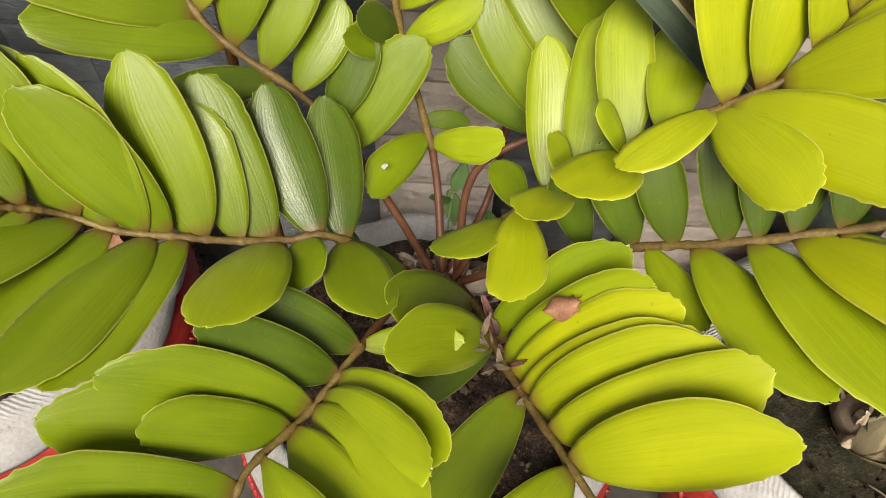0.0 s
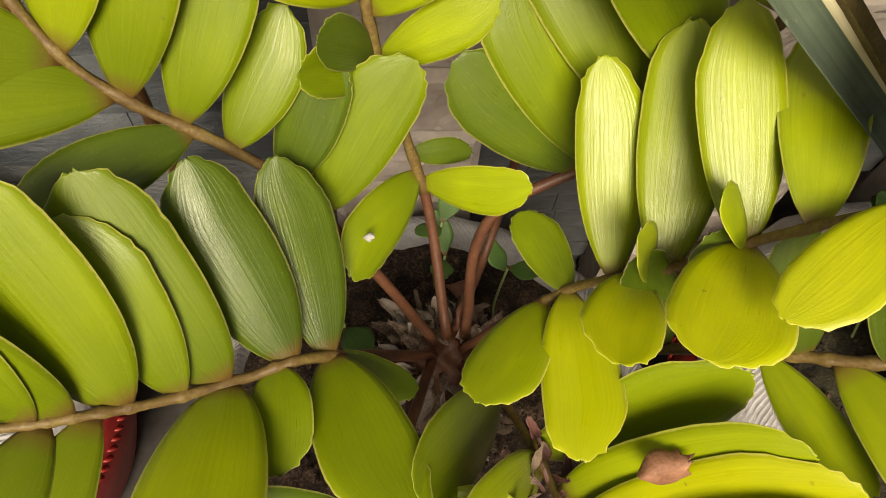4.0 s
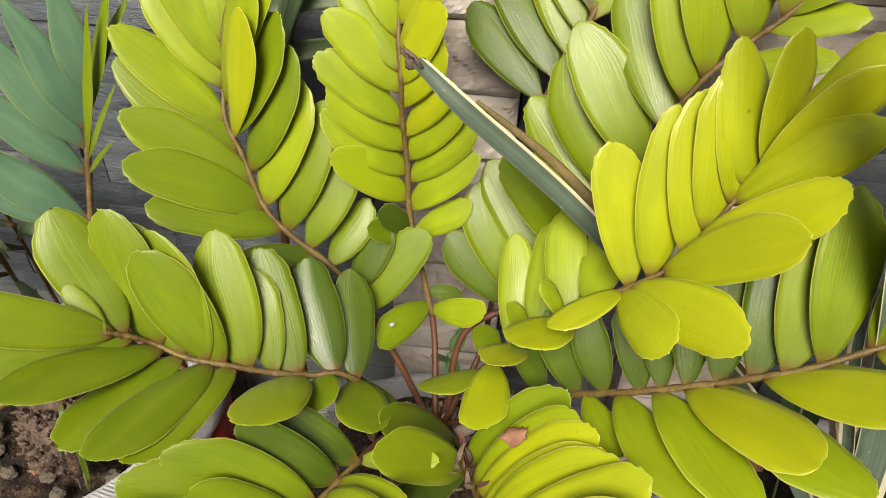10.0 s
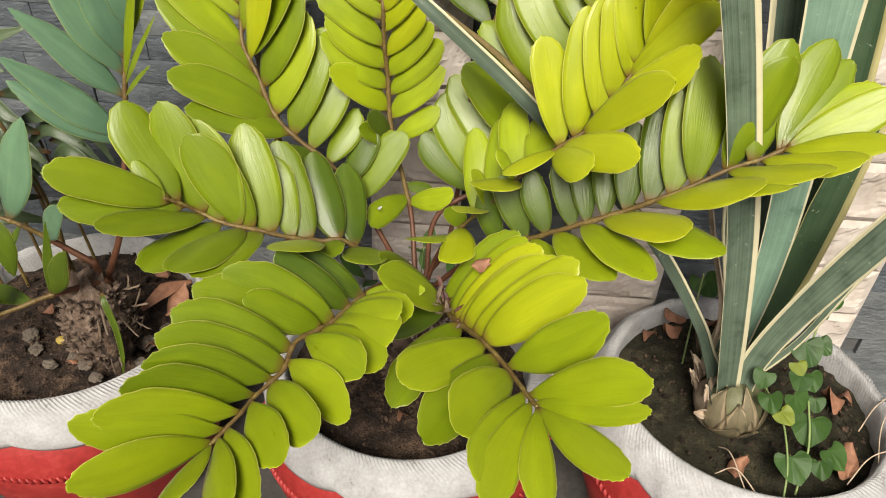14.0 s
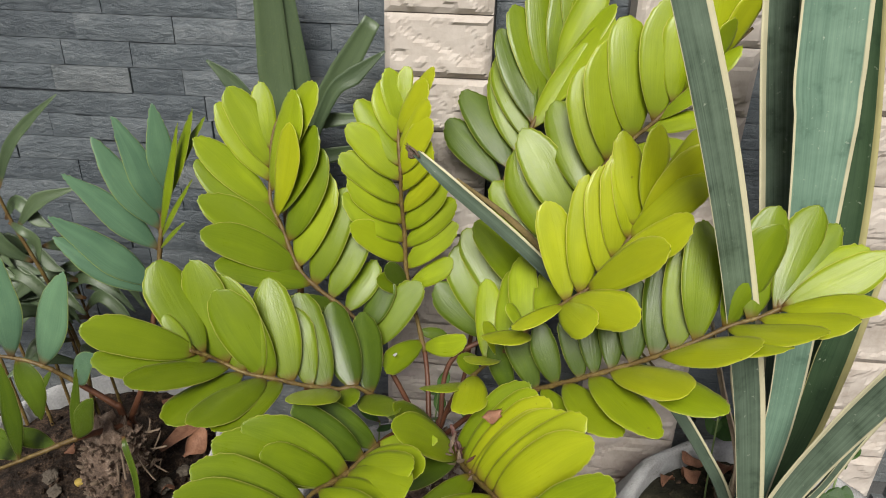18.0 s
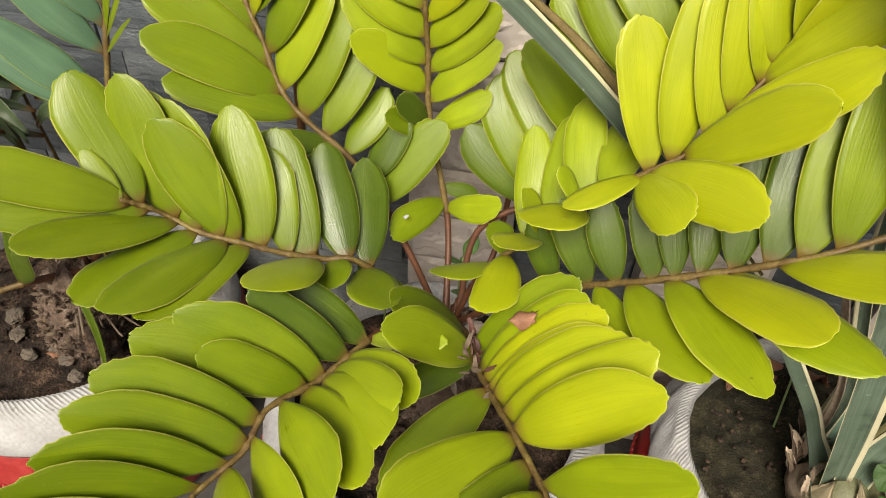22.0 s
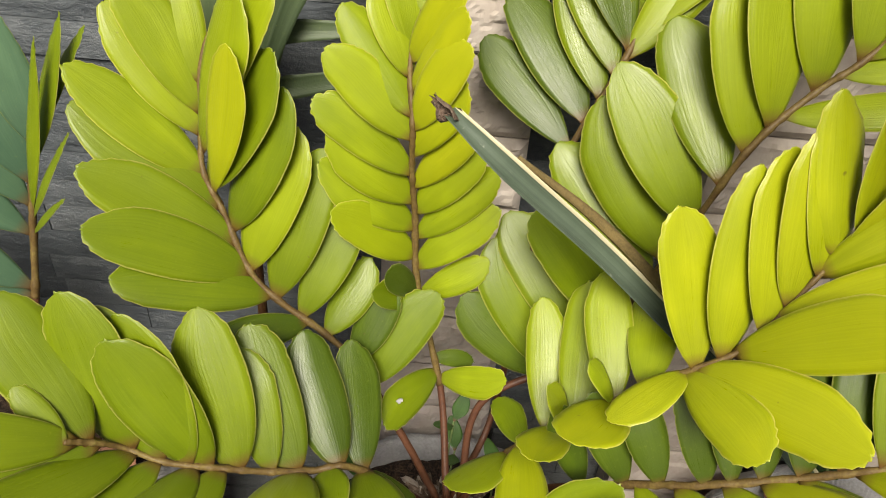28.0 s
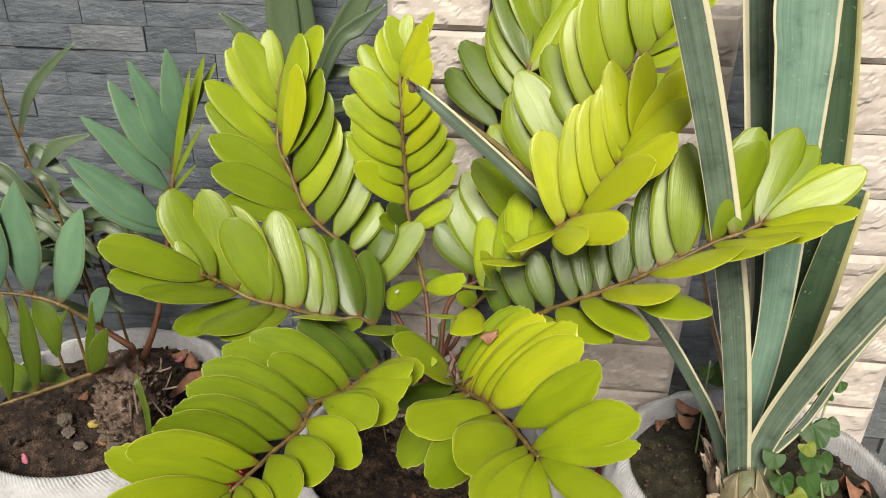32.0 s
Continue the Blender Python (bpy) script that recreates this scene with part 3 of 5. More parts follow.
frond(palm, "slender upright leaf with lime leaflets",
      [(0.032, 0.352, 0.475), (0.026, 0.41, 0.55), (0.002, 0.442, 0.645), (-0.003, 0.454, 0.714), (-0.007, 0.454, 0.757), (-0.008, 0.452, 0.797), (-0.011, 0.468, 0.835), (-0.009, 0.479, 0.852), (0, 0.494, 0.88)],
      [(0.15, -130, 3, 0.079, 2, 0.42), (0.23, -141, 37, 0.068, 2), (0.25, -134, 45, 0.061, 3), (0.3, -161, 42, 0.096, 1), (0.35, -168, 42, 0.102, 1), (0.41, -171, 43, 0.097, 1), (0.49, -175, 44, 0.098, 1), (0.59, 171, 49, 0.093, 1), (0.65, 152, 54, 0.094, 1), (0.73, 137, 63, 0.077, 1), (0.85, 125, 68, 0.071, 1), (0.95, 86, 70, 0.05, 1)],
      [(0.14, -37, 26, 0.074, 1, 0.4), (0.17, 10, -13, 0.041, 3, 0.4), (0.24, -14, 38, 0.074, 1), (0.28, -14, 47, 0.095, 1), (0.33, -14, 51, 0.095, 1), (0.38, -20, 54, 0.086, 1), (0.45, -25, 55, 0.079, 0), (0.54, -28, 60, 0.081, 0), (0.62, -30, 64, 0.086, 0), (0.7, -34, 61, 0.081, 0), (0.78, -35, 58, 0.08, 0), (0.91, -37, 54, 0.077, 0)], (0.38, 0.37), face=(0, -0.8, 0.6), twist=(10, 10), foot=0.0035, base=0.72)
frond(palm, "tall leaf with deep green leaflets",
      [(0.04, 0.358, 0.475), (0.079, 0.42, 0.501), (0.098, 0.44, 0.7), (0.118, 0.461, 0.772), (0.139, 0.469, 0.816), (0.157, 0.478, 0.855), (0.178, 0.508, 0.888), (0.191, 0.521, 0.918), (0.206, 0.536, 0.958)],
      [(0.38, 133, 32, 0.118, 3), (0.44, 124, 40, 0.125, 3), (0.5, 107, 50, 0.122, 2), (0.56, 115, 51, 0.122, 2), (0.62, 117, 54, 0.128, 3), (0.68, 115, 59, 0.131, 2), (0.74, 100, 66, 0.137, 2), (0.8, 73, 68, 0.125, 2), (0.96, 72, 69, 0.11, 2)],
      [(0.6, 19, 54, 0.121, 1), (0.65, 11, 52, 0.144, 1), (0.72, 13, 57, 0.135, 1), (0.8, 18, 64, 0.133, 1), (0.93, 17, 66, 0.121, 1)], (0.36, 0.33), face=(0, -0.8, 0.6), twist=(10, 10), foot=0.0035)
frond(palm, "tall leaf with long yellow-green leaflets",
      [(0.045, 0.352, 0.475), (0.06, 0.385, 0.562), (0.142, 0.388, 0.62), (0.19, 0.385, 0.73), (0.215, 0.375, 0.822), (0.25, 0.382, 0.862), (0.275, 0.38, 0.888), (0.328, 0.39, 0.945), (0.373, 0.405, 0.985)],
      [(0.2, 159, 38, 0.099, 3, 0.43), (0.21, 136, 55, 0.126, 2, 0.4), (0.25, 135, 49, 0.136, 2, 0.4), (0.29, 171, 54, 0.127, 2, 0.38), (0.34, 134, 43, 0.131, 2), (0.37, 138, 52, 0.134, 2), (0.41, 139, 55, 0.13, 2), (0.46, 108, 50, 0.123, 2), (0.5, 113, 68, 0.124, 1), (0.54, 99, 72, 0.133, 1), (0.63, 96, 75, 0.132, 1), (0.74, 83, 77, 0.131, 1), (0.79, 79, 77, 0.106, 1), (0.84, 80, 79, 0.106, 0), (0.88, 67, 80, 0.097, 0)],
      [(0.57, -26, 18, 0.08, 1), (0.7, -29, 22, 0.065, 1), (0.75, -24, 46, 0.078, 1), (0.8, -26, 50, 0.081, 1), (0.82, -26, 64, 0.088, 1), (0.88, -31, 67, 0.087, 0)], (0.405, 0.32), face=(0, -0.8, 0.6), twist=(10, 11), foot=0.0035, base=0.75)
frond(palm, "bright yellow-green leaf with rounded leaflets",
      [(0.042, 0.34, 0.475), (0.06, 0.325, 0.55), (0.088, 0.319, 0.594), (0.114, 0.303, 0.633), (0.139, 0.292, 0.673), (0.171, 0.277, 0.715), (0.196, 0.272, 0.738), (0.215, 0.277, 0.764), (0.233, 0.283, 0.792), (0.249, 0.287, 0.814), (0.258, 0.294, 0.834)],
      [(0.18, 98, -7, 0.058, 2, 0.45), (0.24, 87, 42, 0.105, 1, 0.33), (0.28, -167, 65, 0.055, 1, 0.4, 4), (0.3, 72, 35, 0.111, 1, 0.39), (0.38, 161, 56, 0.041, 1, 0.45, 4), (0.38, 87, 36, 0.097, 1, 0.36), (0.43, 69, 18, 0.089, 1, 0.4), (0.51, 119, 67, 0.11, 0), (0.56, 82, 74, 0.125, 0), (0.65, 99, 74, 0.114, 0), (0.72, 89, 76, 0.114, 0), (0.79, 110, 74, 0.101, 0), (0.84, 122, 72, 0.1, 0), (0.9, 82, 80, 0.093, 0, 0.36)],
      [(0.15, -129, 23, 0.086, 1, 0.42, 3), (0.18, -101, 12, 0.09, 0, 0.44, 3), (0.27, -126, 25, 0.066, 0, 0.54, 3), (0.38, -128, 17, 0.073, 0, 0.62, 3), (0.49, -151, -9, 0.065, 0, 0.46, 3), (0.49, -85, 15, 0.087, 0, 0.42), (0.51, -68, 24, 0.115, 0, 0.38), (0.58, -55, 44, 0.123, 0, 0.34), (0.68, -43, 44, 0.11, 0, 0.34), (0.79, -35, 52, 0.106, 0, 0.34), (0.86, -25, 63, 0.107, 0, 0.34), (0.91, -16, 63, 0.105, 0, 0.34)], (0.35, 0.34), foot=0.003, tip=0.0014, face=(0, -0.7, 0.7), twist=(10, -14), base=0.68)
frond(palm, "long spreading leaf with dark inner leaflets",
      [(0.045, 0.335, 0.475), (0.095, 0.3, 0.555), (0.156, 0.265, 0.611), (0.187, 0.244, 0.639), (0.239, 0.223, 0.676), (0.28, 0.207, 0.709), (0.316, 0.204, 0.733), (0.34, 0.2, 0.746), (0.365, 0.198, 0.762)],
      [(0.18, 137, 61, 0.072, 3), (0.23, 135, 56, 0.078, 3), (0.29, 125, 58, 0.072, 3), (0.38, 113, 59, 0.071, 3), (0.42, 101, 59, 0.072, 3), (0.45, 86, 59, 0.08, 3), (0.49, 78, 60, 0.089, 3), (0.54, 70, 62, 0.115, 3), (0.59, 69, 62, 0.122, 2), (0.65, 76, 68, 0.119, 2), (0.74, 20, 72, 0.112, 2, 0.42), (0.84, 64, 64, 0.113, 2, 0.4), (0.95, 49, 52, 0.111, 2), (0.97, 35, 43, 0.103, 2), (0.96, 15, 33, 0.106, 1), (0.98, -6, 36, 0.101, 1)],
      [(0.25, -81, 7, 0.072, 1), (0.33, -78, 13, 0.122, 1), (0.41, -79, 15, 0.13, 1), (0.45, -70, 27, 0.124, 0, 0.4), (0.49, -68, 14, 0.122, 1, 0.4), (0.56, -59, 34, 0.116, 0, 0.4), (0.66, -65, 29, 0.106, 0), (0.75, -65, 26, 0.104, 0, 0.42), (0.88, -58, 24, 0.093, 0, 0.42), (0.97, -42, 27, 0.089, 0)], (0.37, 0.345), twist=(8, 11), foot=0.0035, base=0.75)
frond(palm, "low leaf with overlapping green leaflets",
      [(0.018, 0.332, 0.478), (-0.004, 0.28, 0.535), (-0.028, 0.228, 0.562), (-0.059, 0.181, 0.565), (-0.088, 0.142, 0.577), (-0.097, 0.11, 0.572), (-0.118, 0.079, 0.571), (-0.126, 0.058, 0.574), (-0.146, 0.027, 0.571)],
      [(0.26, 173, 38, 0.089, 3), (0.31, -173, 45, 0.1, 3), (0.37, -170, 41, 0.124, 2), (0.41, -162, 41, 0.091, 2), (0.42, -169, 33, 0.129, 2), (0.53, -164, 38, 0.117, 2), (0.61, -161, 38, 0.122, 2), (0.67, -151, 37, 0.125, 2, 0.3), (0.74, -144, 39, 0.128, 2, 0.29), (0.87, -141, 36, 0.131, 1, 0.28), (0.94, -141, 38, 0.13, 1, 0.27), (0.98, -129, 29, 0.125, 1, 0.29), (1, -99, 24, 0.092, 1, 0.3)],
      [(0.25, -4, 9, 0.068, 1, 0.33), (0.31, -50, 32, 0.114, 1, 0.34), (0.34, -54, 35, 0.125, 1, 0.33), (0.37, -53, 33, 0.131, 1, 0.33), (0.41, -58, 24, 0.132, 1, 0.31), (0.47, -60, 27, 0.131, 1, 0.3), (0.58, -58, 20, 0.131, 1, 0.3), (0.68, -66, 25, 0.13, 1, 0.31), (0.78, -69, 22, 0.123, 1, 0.3), (0.93, -71, 21, 0.126, 1, 0.29), (0.97, -75, 24, 0.124, 1, 0.26)], (0.345, 0.335), twist=(12, 12), foot=0.0033, base=0.66)
frond(palm, "low leaf with broad overlapping leaflets",
      [(0.045, 0.332, 0.478), (0.056, 0.28, 0.515), (0.068, 0.223, 0.534), (0.09, 0.139, 0.578), (0.108, 0.09, 0.589), (0.118, 0.046, 0.602), (0.122, 0.03, 0.608)],
      [(0.24, -1, 55, 0.129, 2), (0.32, -17, 57, 0.136, 1), (0.35, -16, 55, 0.137, 0), (0.38, -20, 51, 0.139, 0), (0.41, -18, 51, 0.136, 0), (0.45, -18, 50, 0.137, 0), (0.5, -22, 50, 0.13, 0), (0.65, -45, 52, 0.138, 1, 0.3), (0.82, -54, 47, 0.138, 1, 0.27), (0.89, -55, 37, 0.123, 1, 0.19), (1, -71, 24, 0.12, 1, 0.25), (1, -100, 13, 0.116, 1, 0.24)],
      [(0.12, -132, 49, 0.138, 2, 0.32), (0.26, -138, 48, 0.137, 1, 0.32), (0.27, -144, 6, 0.088, 3, 0.33), (0.38, -126, -1, 0.126, 2, 0.33), (0.51, -131, 23, 0.138, 1, 0.33), (0.58, -123, 13, 0.14, 2, 0.32), (0.68, -121, 25, 0.137, 1, 0.33), (0.78, -115, 20, 0.137, 1, 0.28), (0.87, -115, 18, 0.138, 1, 0.24)], (0.35, 0.34), twist=(13, 12), foot=0.0033, base=0.66)

# ---- the smaller palm in the next pot ----
blue_palm = thing("cycad_plant", (-0.39, 0.41, 0.32), "blue-green cycad with narrow leaflets on a woody stump", "plant")
frond(blue_palm, "",
      [(-0.384, 0.42, 0.438), (-0.356, 0.43, 0.507), (-0.335, 0.46, 0.616), (-0.317, 0.48, 0.72), (-0.295, 0.49, 0.783), (-0.283, 0.5, 0.826)],
      [(0.4, -163, 42, 0.142, 4), (0.42, -167, 48, 0.157, 4), (0.51, -166, 53, 0.148, 4), (0.56, -165, 64, 0.142, 4), (0.6, -163, 76, 0.139, 4), (0.68, -54, 87, 0.119, 4)],
      [(0.51, -26, 46, 0.071, 2, 0.12), (0.53, -23, 57, 0.112, 2, 0.12), (0.54, -6, 73, 0.162, 2, 0.09), (0.64, -3, 68, 0.135, 2, 0.17), (0.7, 5, 63, 0.108, 2, 0.15)], (0.27, 0.245), pointed=True)
frond(blue_palm, "",
      [(-0.38, 0.4, 0.442), (-0.423, 0.36, 0.456), (-0.469, 0.33, 0.453), (-0.511, 0.3, 0.452), (-0.556, 0.28, 0.446)],
      [(0.28, -34, 57, 0.122, 3, 0.26), (0.29, -22, 73, 0.13, 3, 0.1), (0.58, -32, 83, 0.15, 3, 0.16), (0.73, -6, 83, 0.133, 3, 0.18)],
      [(0.38, 158, -2, 0.098, 3), (0.57, 153, 6, 0.129, 3)], (0.28, 0.27), pointed=True)
frond(blue_palm, "",
      [(-0.392, 0.41, 0.464), (-0.429, 0.41, 0.496), (-0.469, 0.4, 0.538), (-0.51, 0.4, 0.553), (-0.56, 0.39, 0.565)],
      [(0.33, -37, 47, 0.115, 4), (0.53, 0, 69, 0.156, 4), (0.75, -30, 82, 0.17, 4), (0.94, -7, 83, 0.153, 4)],
      [(0.47, -156, -55, 0.047, 3, 0.2), (0.71, -45, -71, 0.09, 3, 0.4), (0.91, -106, -70, 0.106, 3, 0.2)], (0.34, 0.32), pointed=True)

# ---- wall cladding ----


def chisel(x0, x1, z0, z1, y, depth, rough, nx, nz, seed, facet=9.0, lip=0.0, flake=False):
    """A stone with a hewn face towards -y; the face bulges and breaks unevenly."""
    bm = bmesh.new()
    v = [[None] * (nz + 1) for _ in range(nx + 1)]
    for i in range(nx + 1):
        for j in range(nz + 1):
            x, z = x0 + (x1 - x0) * i / nx, z0 + (z1 - z0) * j / nz
            e = min(i, nx - i, j, nz - j)
            q = Vector((x * facet + seed, z * facet * 1.6, seed * 0.37))
            f = abs(noise.noise(q)) * 1.1 + 0.5 * noise.cell(q * 1.7) * 0.35 + 0.3 * noise.noise(q * 3.1)
            if flake:
                # split stone breaks off in shallow shells with sharp steps
                g = noise.noise(q * 1.3 + Vector((7, 3, 1))) + 0.25 * noise.noise(q * 4.0)
                f = 0.55 + 0.35 * noise.noise(q * 0.9) + 0.5 * min(1, max(0, (g + 0.05) / 0.07)) + 0.35 * min(1, max(0, (g - 0.28) / 0.06)) + 0.12 * noise.noise(q * 5.0) - 0.9 * max(0, 0.05 - abs(g + 0.3)) * 5
            v[i][j] = bm.verts.new((x, y - rough * f * min(1.0, e / 2) - (lip if e else 0), z))
    for i in range(nx):
        for j in range(nz):
            bm.faces.new((v[i][j], v[i + 1][j], v[i + 1][j + 1], v[i][j + 1]))
    border = [v[i][0] for i in range(nx + 1)] + [v[nx][j] for j in range(1, nz + 1)] + [v[i][nz] for i in range(nx - 1, -1, -1)] + [v[0][j] for j in range(nz - 1, 0, -1)]
    back = [bm.verts.new((p.co.x, y + depth, p.co.z)) for p in border]
    for k in range(len(border)):
        n = (k + 1) % len(border)
        bm.faces.new((border[k], back[k], back[n], border[n]))
    return bm


def pilaster(x0, x1, heights, label, seed):
    """A flat pier of stacked cream stones with hewn faces, proud of the slate."""
    p = tagged(part("pilaster", slab(x0 + 0.004, x1 - 0.004, 0.012, 0.074, 0.0, 2.4), CREAM_STONE, None, "", WALL, False), label, "pilaster", "stone pilasters on the wall", "structure")
    z, k = heights[0], 0
    while z < 1.25:
        h = heights[1] * (1 + 0.05 * math.sin(k * 2.3 + seed))
        part("stone", chisel(x0, x1, z + 0.0008, z + h - 0.0008, 0.006, 0.05, 0.006, 34, 20, seed * 3.7 + k * 1.9, 13.0, 0.0006, True), CREAM_STONE, p, "", WALL, False)
        z, k = z + h, k + 1
    part("capping", slab(x0, x1, 0.002, 0.074, z, 2.4), CREAM_STONE, p, "", WALL, False)


pilaster(-0.073, 0.068, (0.03, 0.0778), "cream pilaster of rough hewn stone blocks", 1)
pilaster(0.245, 0.406, (0.025, 0.0915), "cream pilaster of split stone beside the agave", 2)
pilaster(0.545, 0.742, (0.02, 0.0935), "wide cream pilaster of split stone behind the agave", 3)

rng = random.Random(5)
COURSE = 0.0371
SPANS = ((-1.02, -0.075), (0.070, 0.243), (0.408, 0.543), (0.744, 1.05))
for span, (x0, x1) in enumerate(SPANS):
    row = 0
    z = 0.941 - COURSE * 17
    while z < 1.03:
        x = x0 - (rng.uniform(0.0, 0.12) if span == 0 else 0)
        while x < x1 - 0.01:
            w = rng.choice((0.15, 0.15, 0.11, 0.075, 0.19)) * rng.uniform(0.9, 1.1)
            e = min(x + w, x1)
            if x1 - e < 0.03:
                e = x1
            a, b = max(x, x0 if span else -2), e
            out = rng.uniform(0.0, 0.003) + (0.003 if rng.random() < 0.12 else 0)
            part("slate_strip", chisel(a + 0.0004, b - 0.0004, z + 0.0004, z + COURSE - 0.0004, 0.062 - out, 0.022, 0.0016, max(3, int((b - a) / 0.018)), 3, rng.uniform(0, 90), 30.0, 0.001), SLATE, wall, "", WALL, False)
            x = e
        z += COURSE
        row += 1
# the far rest of the slate, joined
bm = bmesh.new()


def brick(bm, x0, x1, y0, y1, z0, z1):
    c = [bm.verts.new(q) for q in ((x0, y0, z0), (x1, y0, z0), (x1, y0, z1), (x0, y0, z1), (x0, y1, z0), (x1, y1, z0), (x1, y1, z1), (x0, y1, z1))]
    for f in ((0, 1, 2, 3), (0, 4, 5, 1), (1, 5, 6, 2), (2, 6, 7, 3), (3, 7, 4, 0)):
        bm.faces.new([c[k] for k in f])


for k in range(60):
    z = 0.941 - COURSE * 25 + COURSE * k
    x = -3.0
    while x < 3.0:
        w = rng.uniform(0.08, 0.19)
        inside = -1.2 < x < 1.05 and 0.30 < z < 1.03
        if not inside and not any(a - 0.01 < x + w / 2 < b + 0.01 for a, b in ((-0.073, 0.068), (0.245, 0.406), (0.545, 0.742))):
            brick(bm, x, x + w - 0.001, 0.064 - rng.uniform(0, 0.005), 0.074, z, z + COURSE - 0.001)
        x += w
tagged(part("slate_field", bm, SLATE, wall, "", WALL, False), kind="stuff")

# ---- strap leaves ----


def strap(spine, widths, face=(0, -1, 0.25), thick=0.003, channel=0.18, n=36, cols=8, seed=0, ragged=0.0):
    """A long leaf along points, channelled across, with thickness; widths at even steps from foot to tip."""
    c = curve_points(spine, n)
    bm = bmesh.new()
    uvl = bm.loops.layers.uv.new("UVMap")
    rnd = random.Random(seed)
    uvs, top, low = {}, [], []
    for i, q in enumerate(c):
        u = i / (len(c) - 1)
        t = (c[min(i + 1, len(c) - 1)] - c[max(i - 1, 0)]).normalized()
        nrm = Vector(face)
        nrm = (nrm - t * nrm.dot(t)).normalized()
        x = t.cross(nrm).normalized()
        k = u * (len(widths) - 1)
        a = min(int(k), len(widths) - 2)
        w = widths[a] + (widths[a + 1] - widths[a]) * (k - a)
        ra, rb = [], []
        for j in range(cols + 1):
            s = 2 * j / cols - 1
            r = ragged * rnd.uniform(-1, 1) if i >= len(c) - 2 else 0
            p = q + x * (s * w / 2) + nrm * (channel * w * s * s) + t * r
            ra.append(bm.verts.new(p))
            rb.append(bm.verts.new(p - nrm * thick * (1.15 - s * s)))
            uvs[ra[-1]] = uvs[rb[-1]] = (j / cols, u)
        top.append(ra)
        low.append(rb)
    for i in range(len(c) - 1):
        for j in range(cols):
            bm.faces.new((top[i][j], top[i][j + 1], top[i + 1][j + 1], top[i + 1][j]))
            bm.faces.new((low[i][j], low[i + 1][j], low[i + 1][j + 1], low[i][j + 1]))
        bm.faces.new((top[i][0], top[i + 1][0], low[i + 1][0], low[i][0]))
        bm.faces.new((top[i][cols], low[i][cols], low[i + 1][cols], top[i + 1][cols]))
    for j in range(cols):
        bm.faces.new((top[-1][j], top[-1][j + 1], low[-1][j + 1], low[-1][j]))
        bm.faces.new((top[0][j], low[0][j], low[0][j + 1], top[0][j + 1]))
    for f in bm.faces:
        for lp in f.loops:
            lp[uvl].uv = uvs[lp.vert]
    bmesh.ops.recalc_face_normals(bm, faces=bm.faces[:])
    return bm


agave = thing("agave", (0.43, 0.27, 0.32), "variegated agave with cream-edged grey-green sword leaves", "plant")
part("leaf", strap([(0.432, 0.245, 0.385), (0.40, 0.23, 0.5), (0.358, 0.216, 0.65), (0.309, 0.207, 0.8), (0.252, 0.198, 0.95), (0.187, 0.191, 1.1)], (0.030, 0.033, 0.034, 0.033, 0.033, 0.03), channel=0.14), AGAVE, agave, "tall scarred leaf with one broad cream margin")
part("leaf", strap([(0.425, 0.252, 0.372), (0.40, 0.262, 0.43), (0.37, 0.27, 0.49), (0.286, 0.285, 0.608), (0.144, 0.335, 0.738), (0.048, 0.339, 0.823), (0.012, 0.357, 0.851)], (0.038, 0.020, 0.017, 0.0165, 0.017, 0.016, 0.010), (0.3, -1, 0.5), 0.003, 0.34, 48, 10, 3, 0.004), AGAVE_THIN, agave, "long folded leaf snapped off at its tip")
part("leaf", strap([(0.445, 0.285, 0.39), (0.458, 0.30, 0.555), (0.445, 0.315, 0.738), (0.430, 0.33, 0.896), (0.421, 0.335, 0.953), (0.403, 0.35, 1.12)], (0.034, 0.038, 0.052, 0.068, 0.074, 0.07), channel=0.12), agave_material("variegated_both_margins", (0.065, 0.12, 0.085), (0.19, 0.29, 0.21), CREAM, 0.055, 0.06), agave, "broad upright leaf with pale margins")
part("leaf", strap([(0.455, 0.30, 0.39), (0.525, 0.35, 0.558), (0.528, 0.38, 0.737), (0.518, 0.40, 0.885), (0.49, 0.42, 1.07)], (0.03, 0.040, 0.044, 0.036, 0.022), (-0.5, -1, 0)), AGAVE_YELLOW, agave, "dark inner leaf with a yellow band")
part("leaf", strap([(0.43, 0.30, 0.39), (0.462, 0.34, 0.564), (0.425, 0.37, 0.789), (0.395, 0.385, 0.948), (0.375, 0.39, 1.06)], (0.026, 0.036, 0.042, 0.042, 0.04)), AGAVE_LEFT, agave)
part("leaf", strap([(0.445, 0.245, 0.372), (0.452, 0.25, 0.43), (0.464, 0.24, 0.505), (0.486, 0.215, 0.618), (0.510, 0.19, 0.712), (0.552, 0.165, 0.81)], (0.034, 0.034, 0.037, 0.042, 0.042, 0.038), (-0.15, -1, 0.35), 0.004, 0.22), AGAVE_LEFT, agave, "leaning leaf with a wide cream band")
part("leaf", strap([(0.462, 0.262, 0.385), (0.502, 0.252, 0.465), (0.528, 0.24, 0.58), (0.572, 0.235, 0.675)], (0.018, 0.016, 0.018, 0.016), (0.3, -1, 0.3)), AGAVE, agave)
part("leaf", strap([(0.46, 0.29, 0.40), (0.495, 0.30, 0.512), (0.51, 0.31, 0.622), (0.53, 0.325, 0.75)], (0.026, 0.034, 0.04, 0.03), (-0.5, -1, 0)), AGAVE_YELLOW, agave)
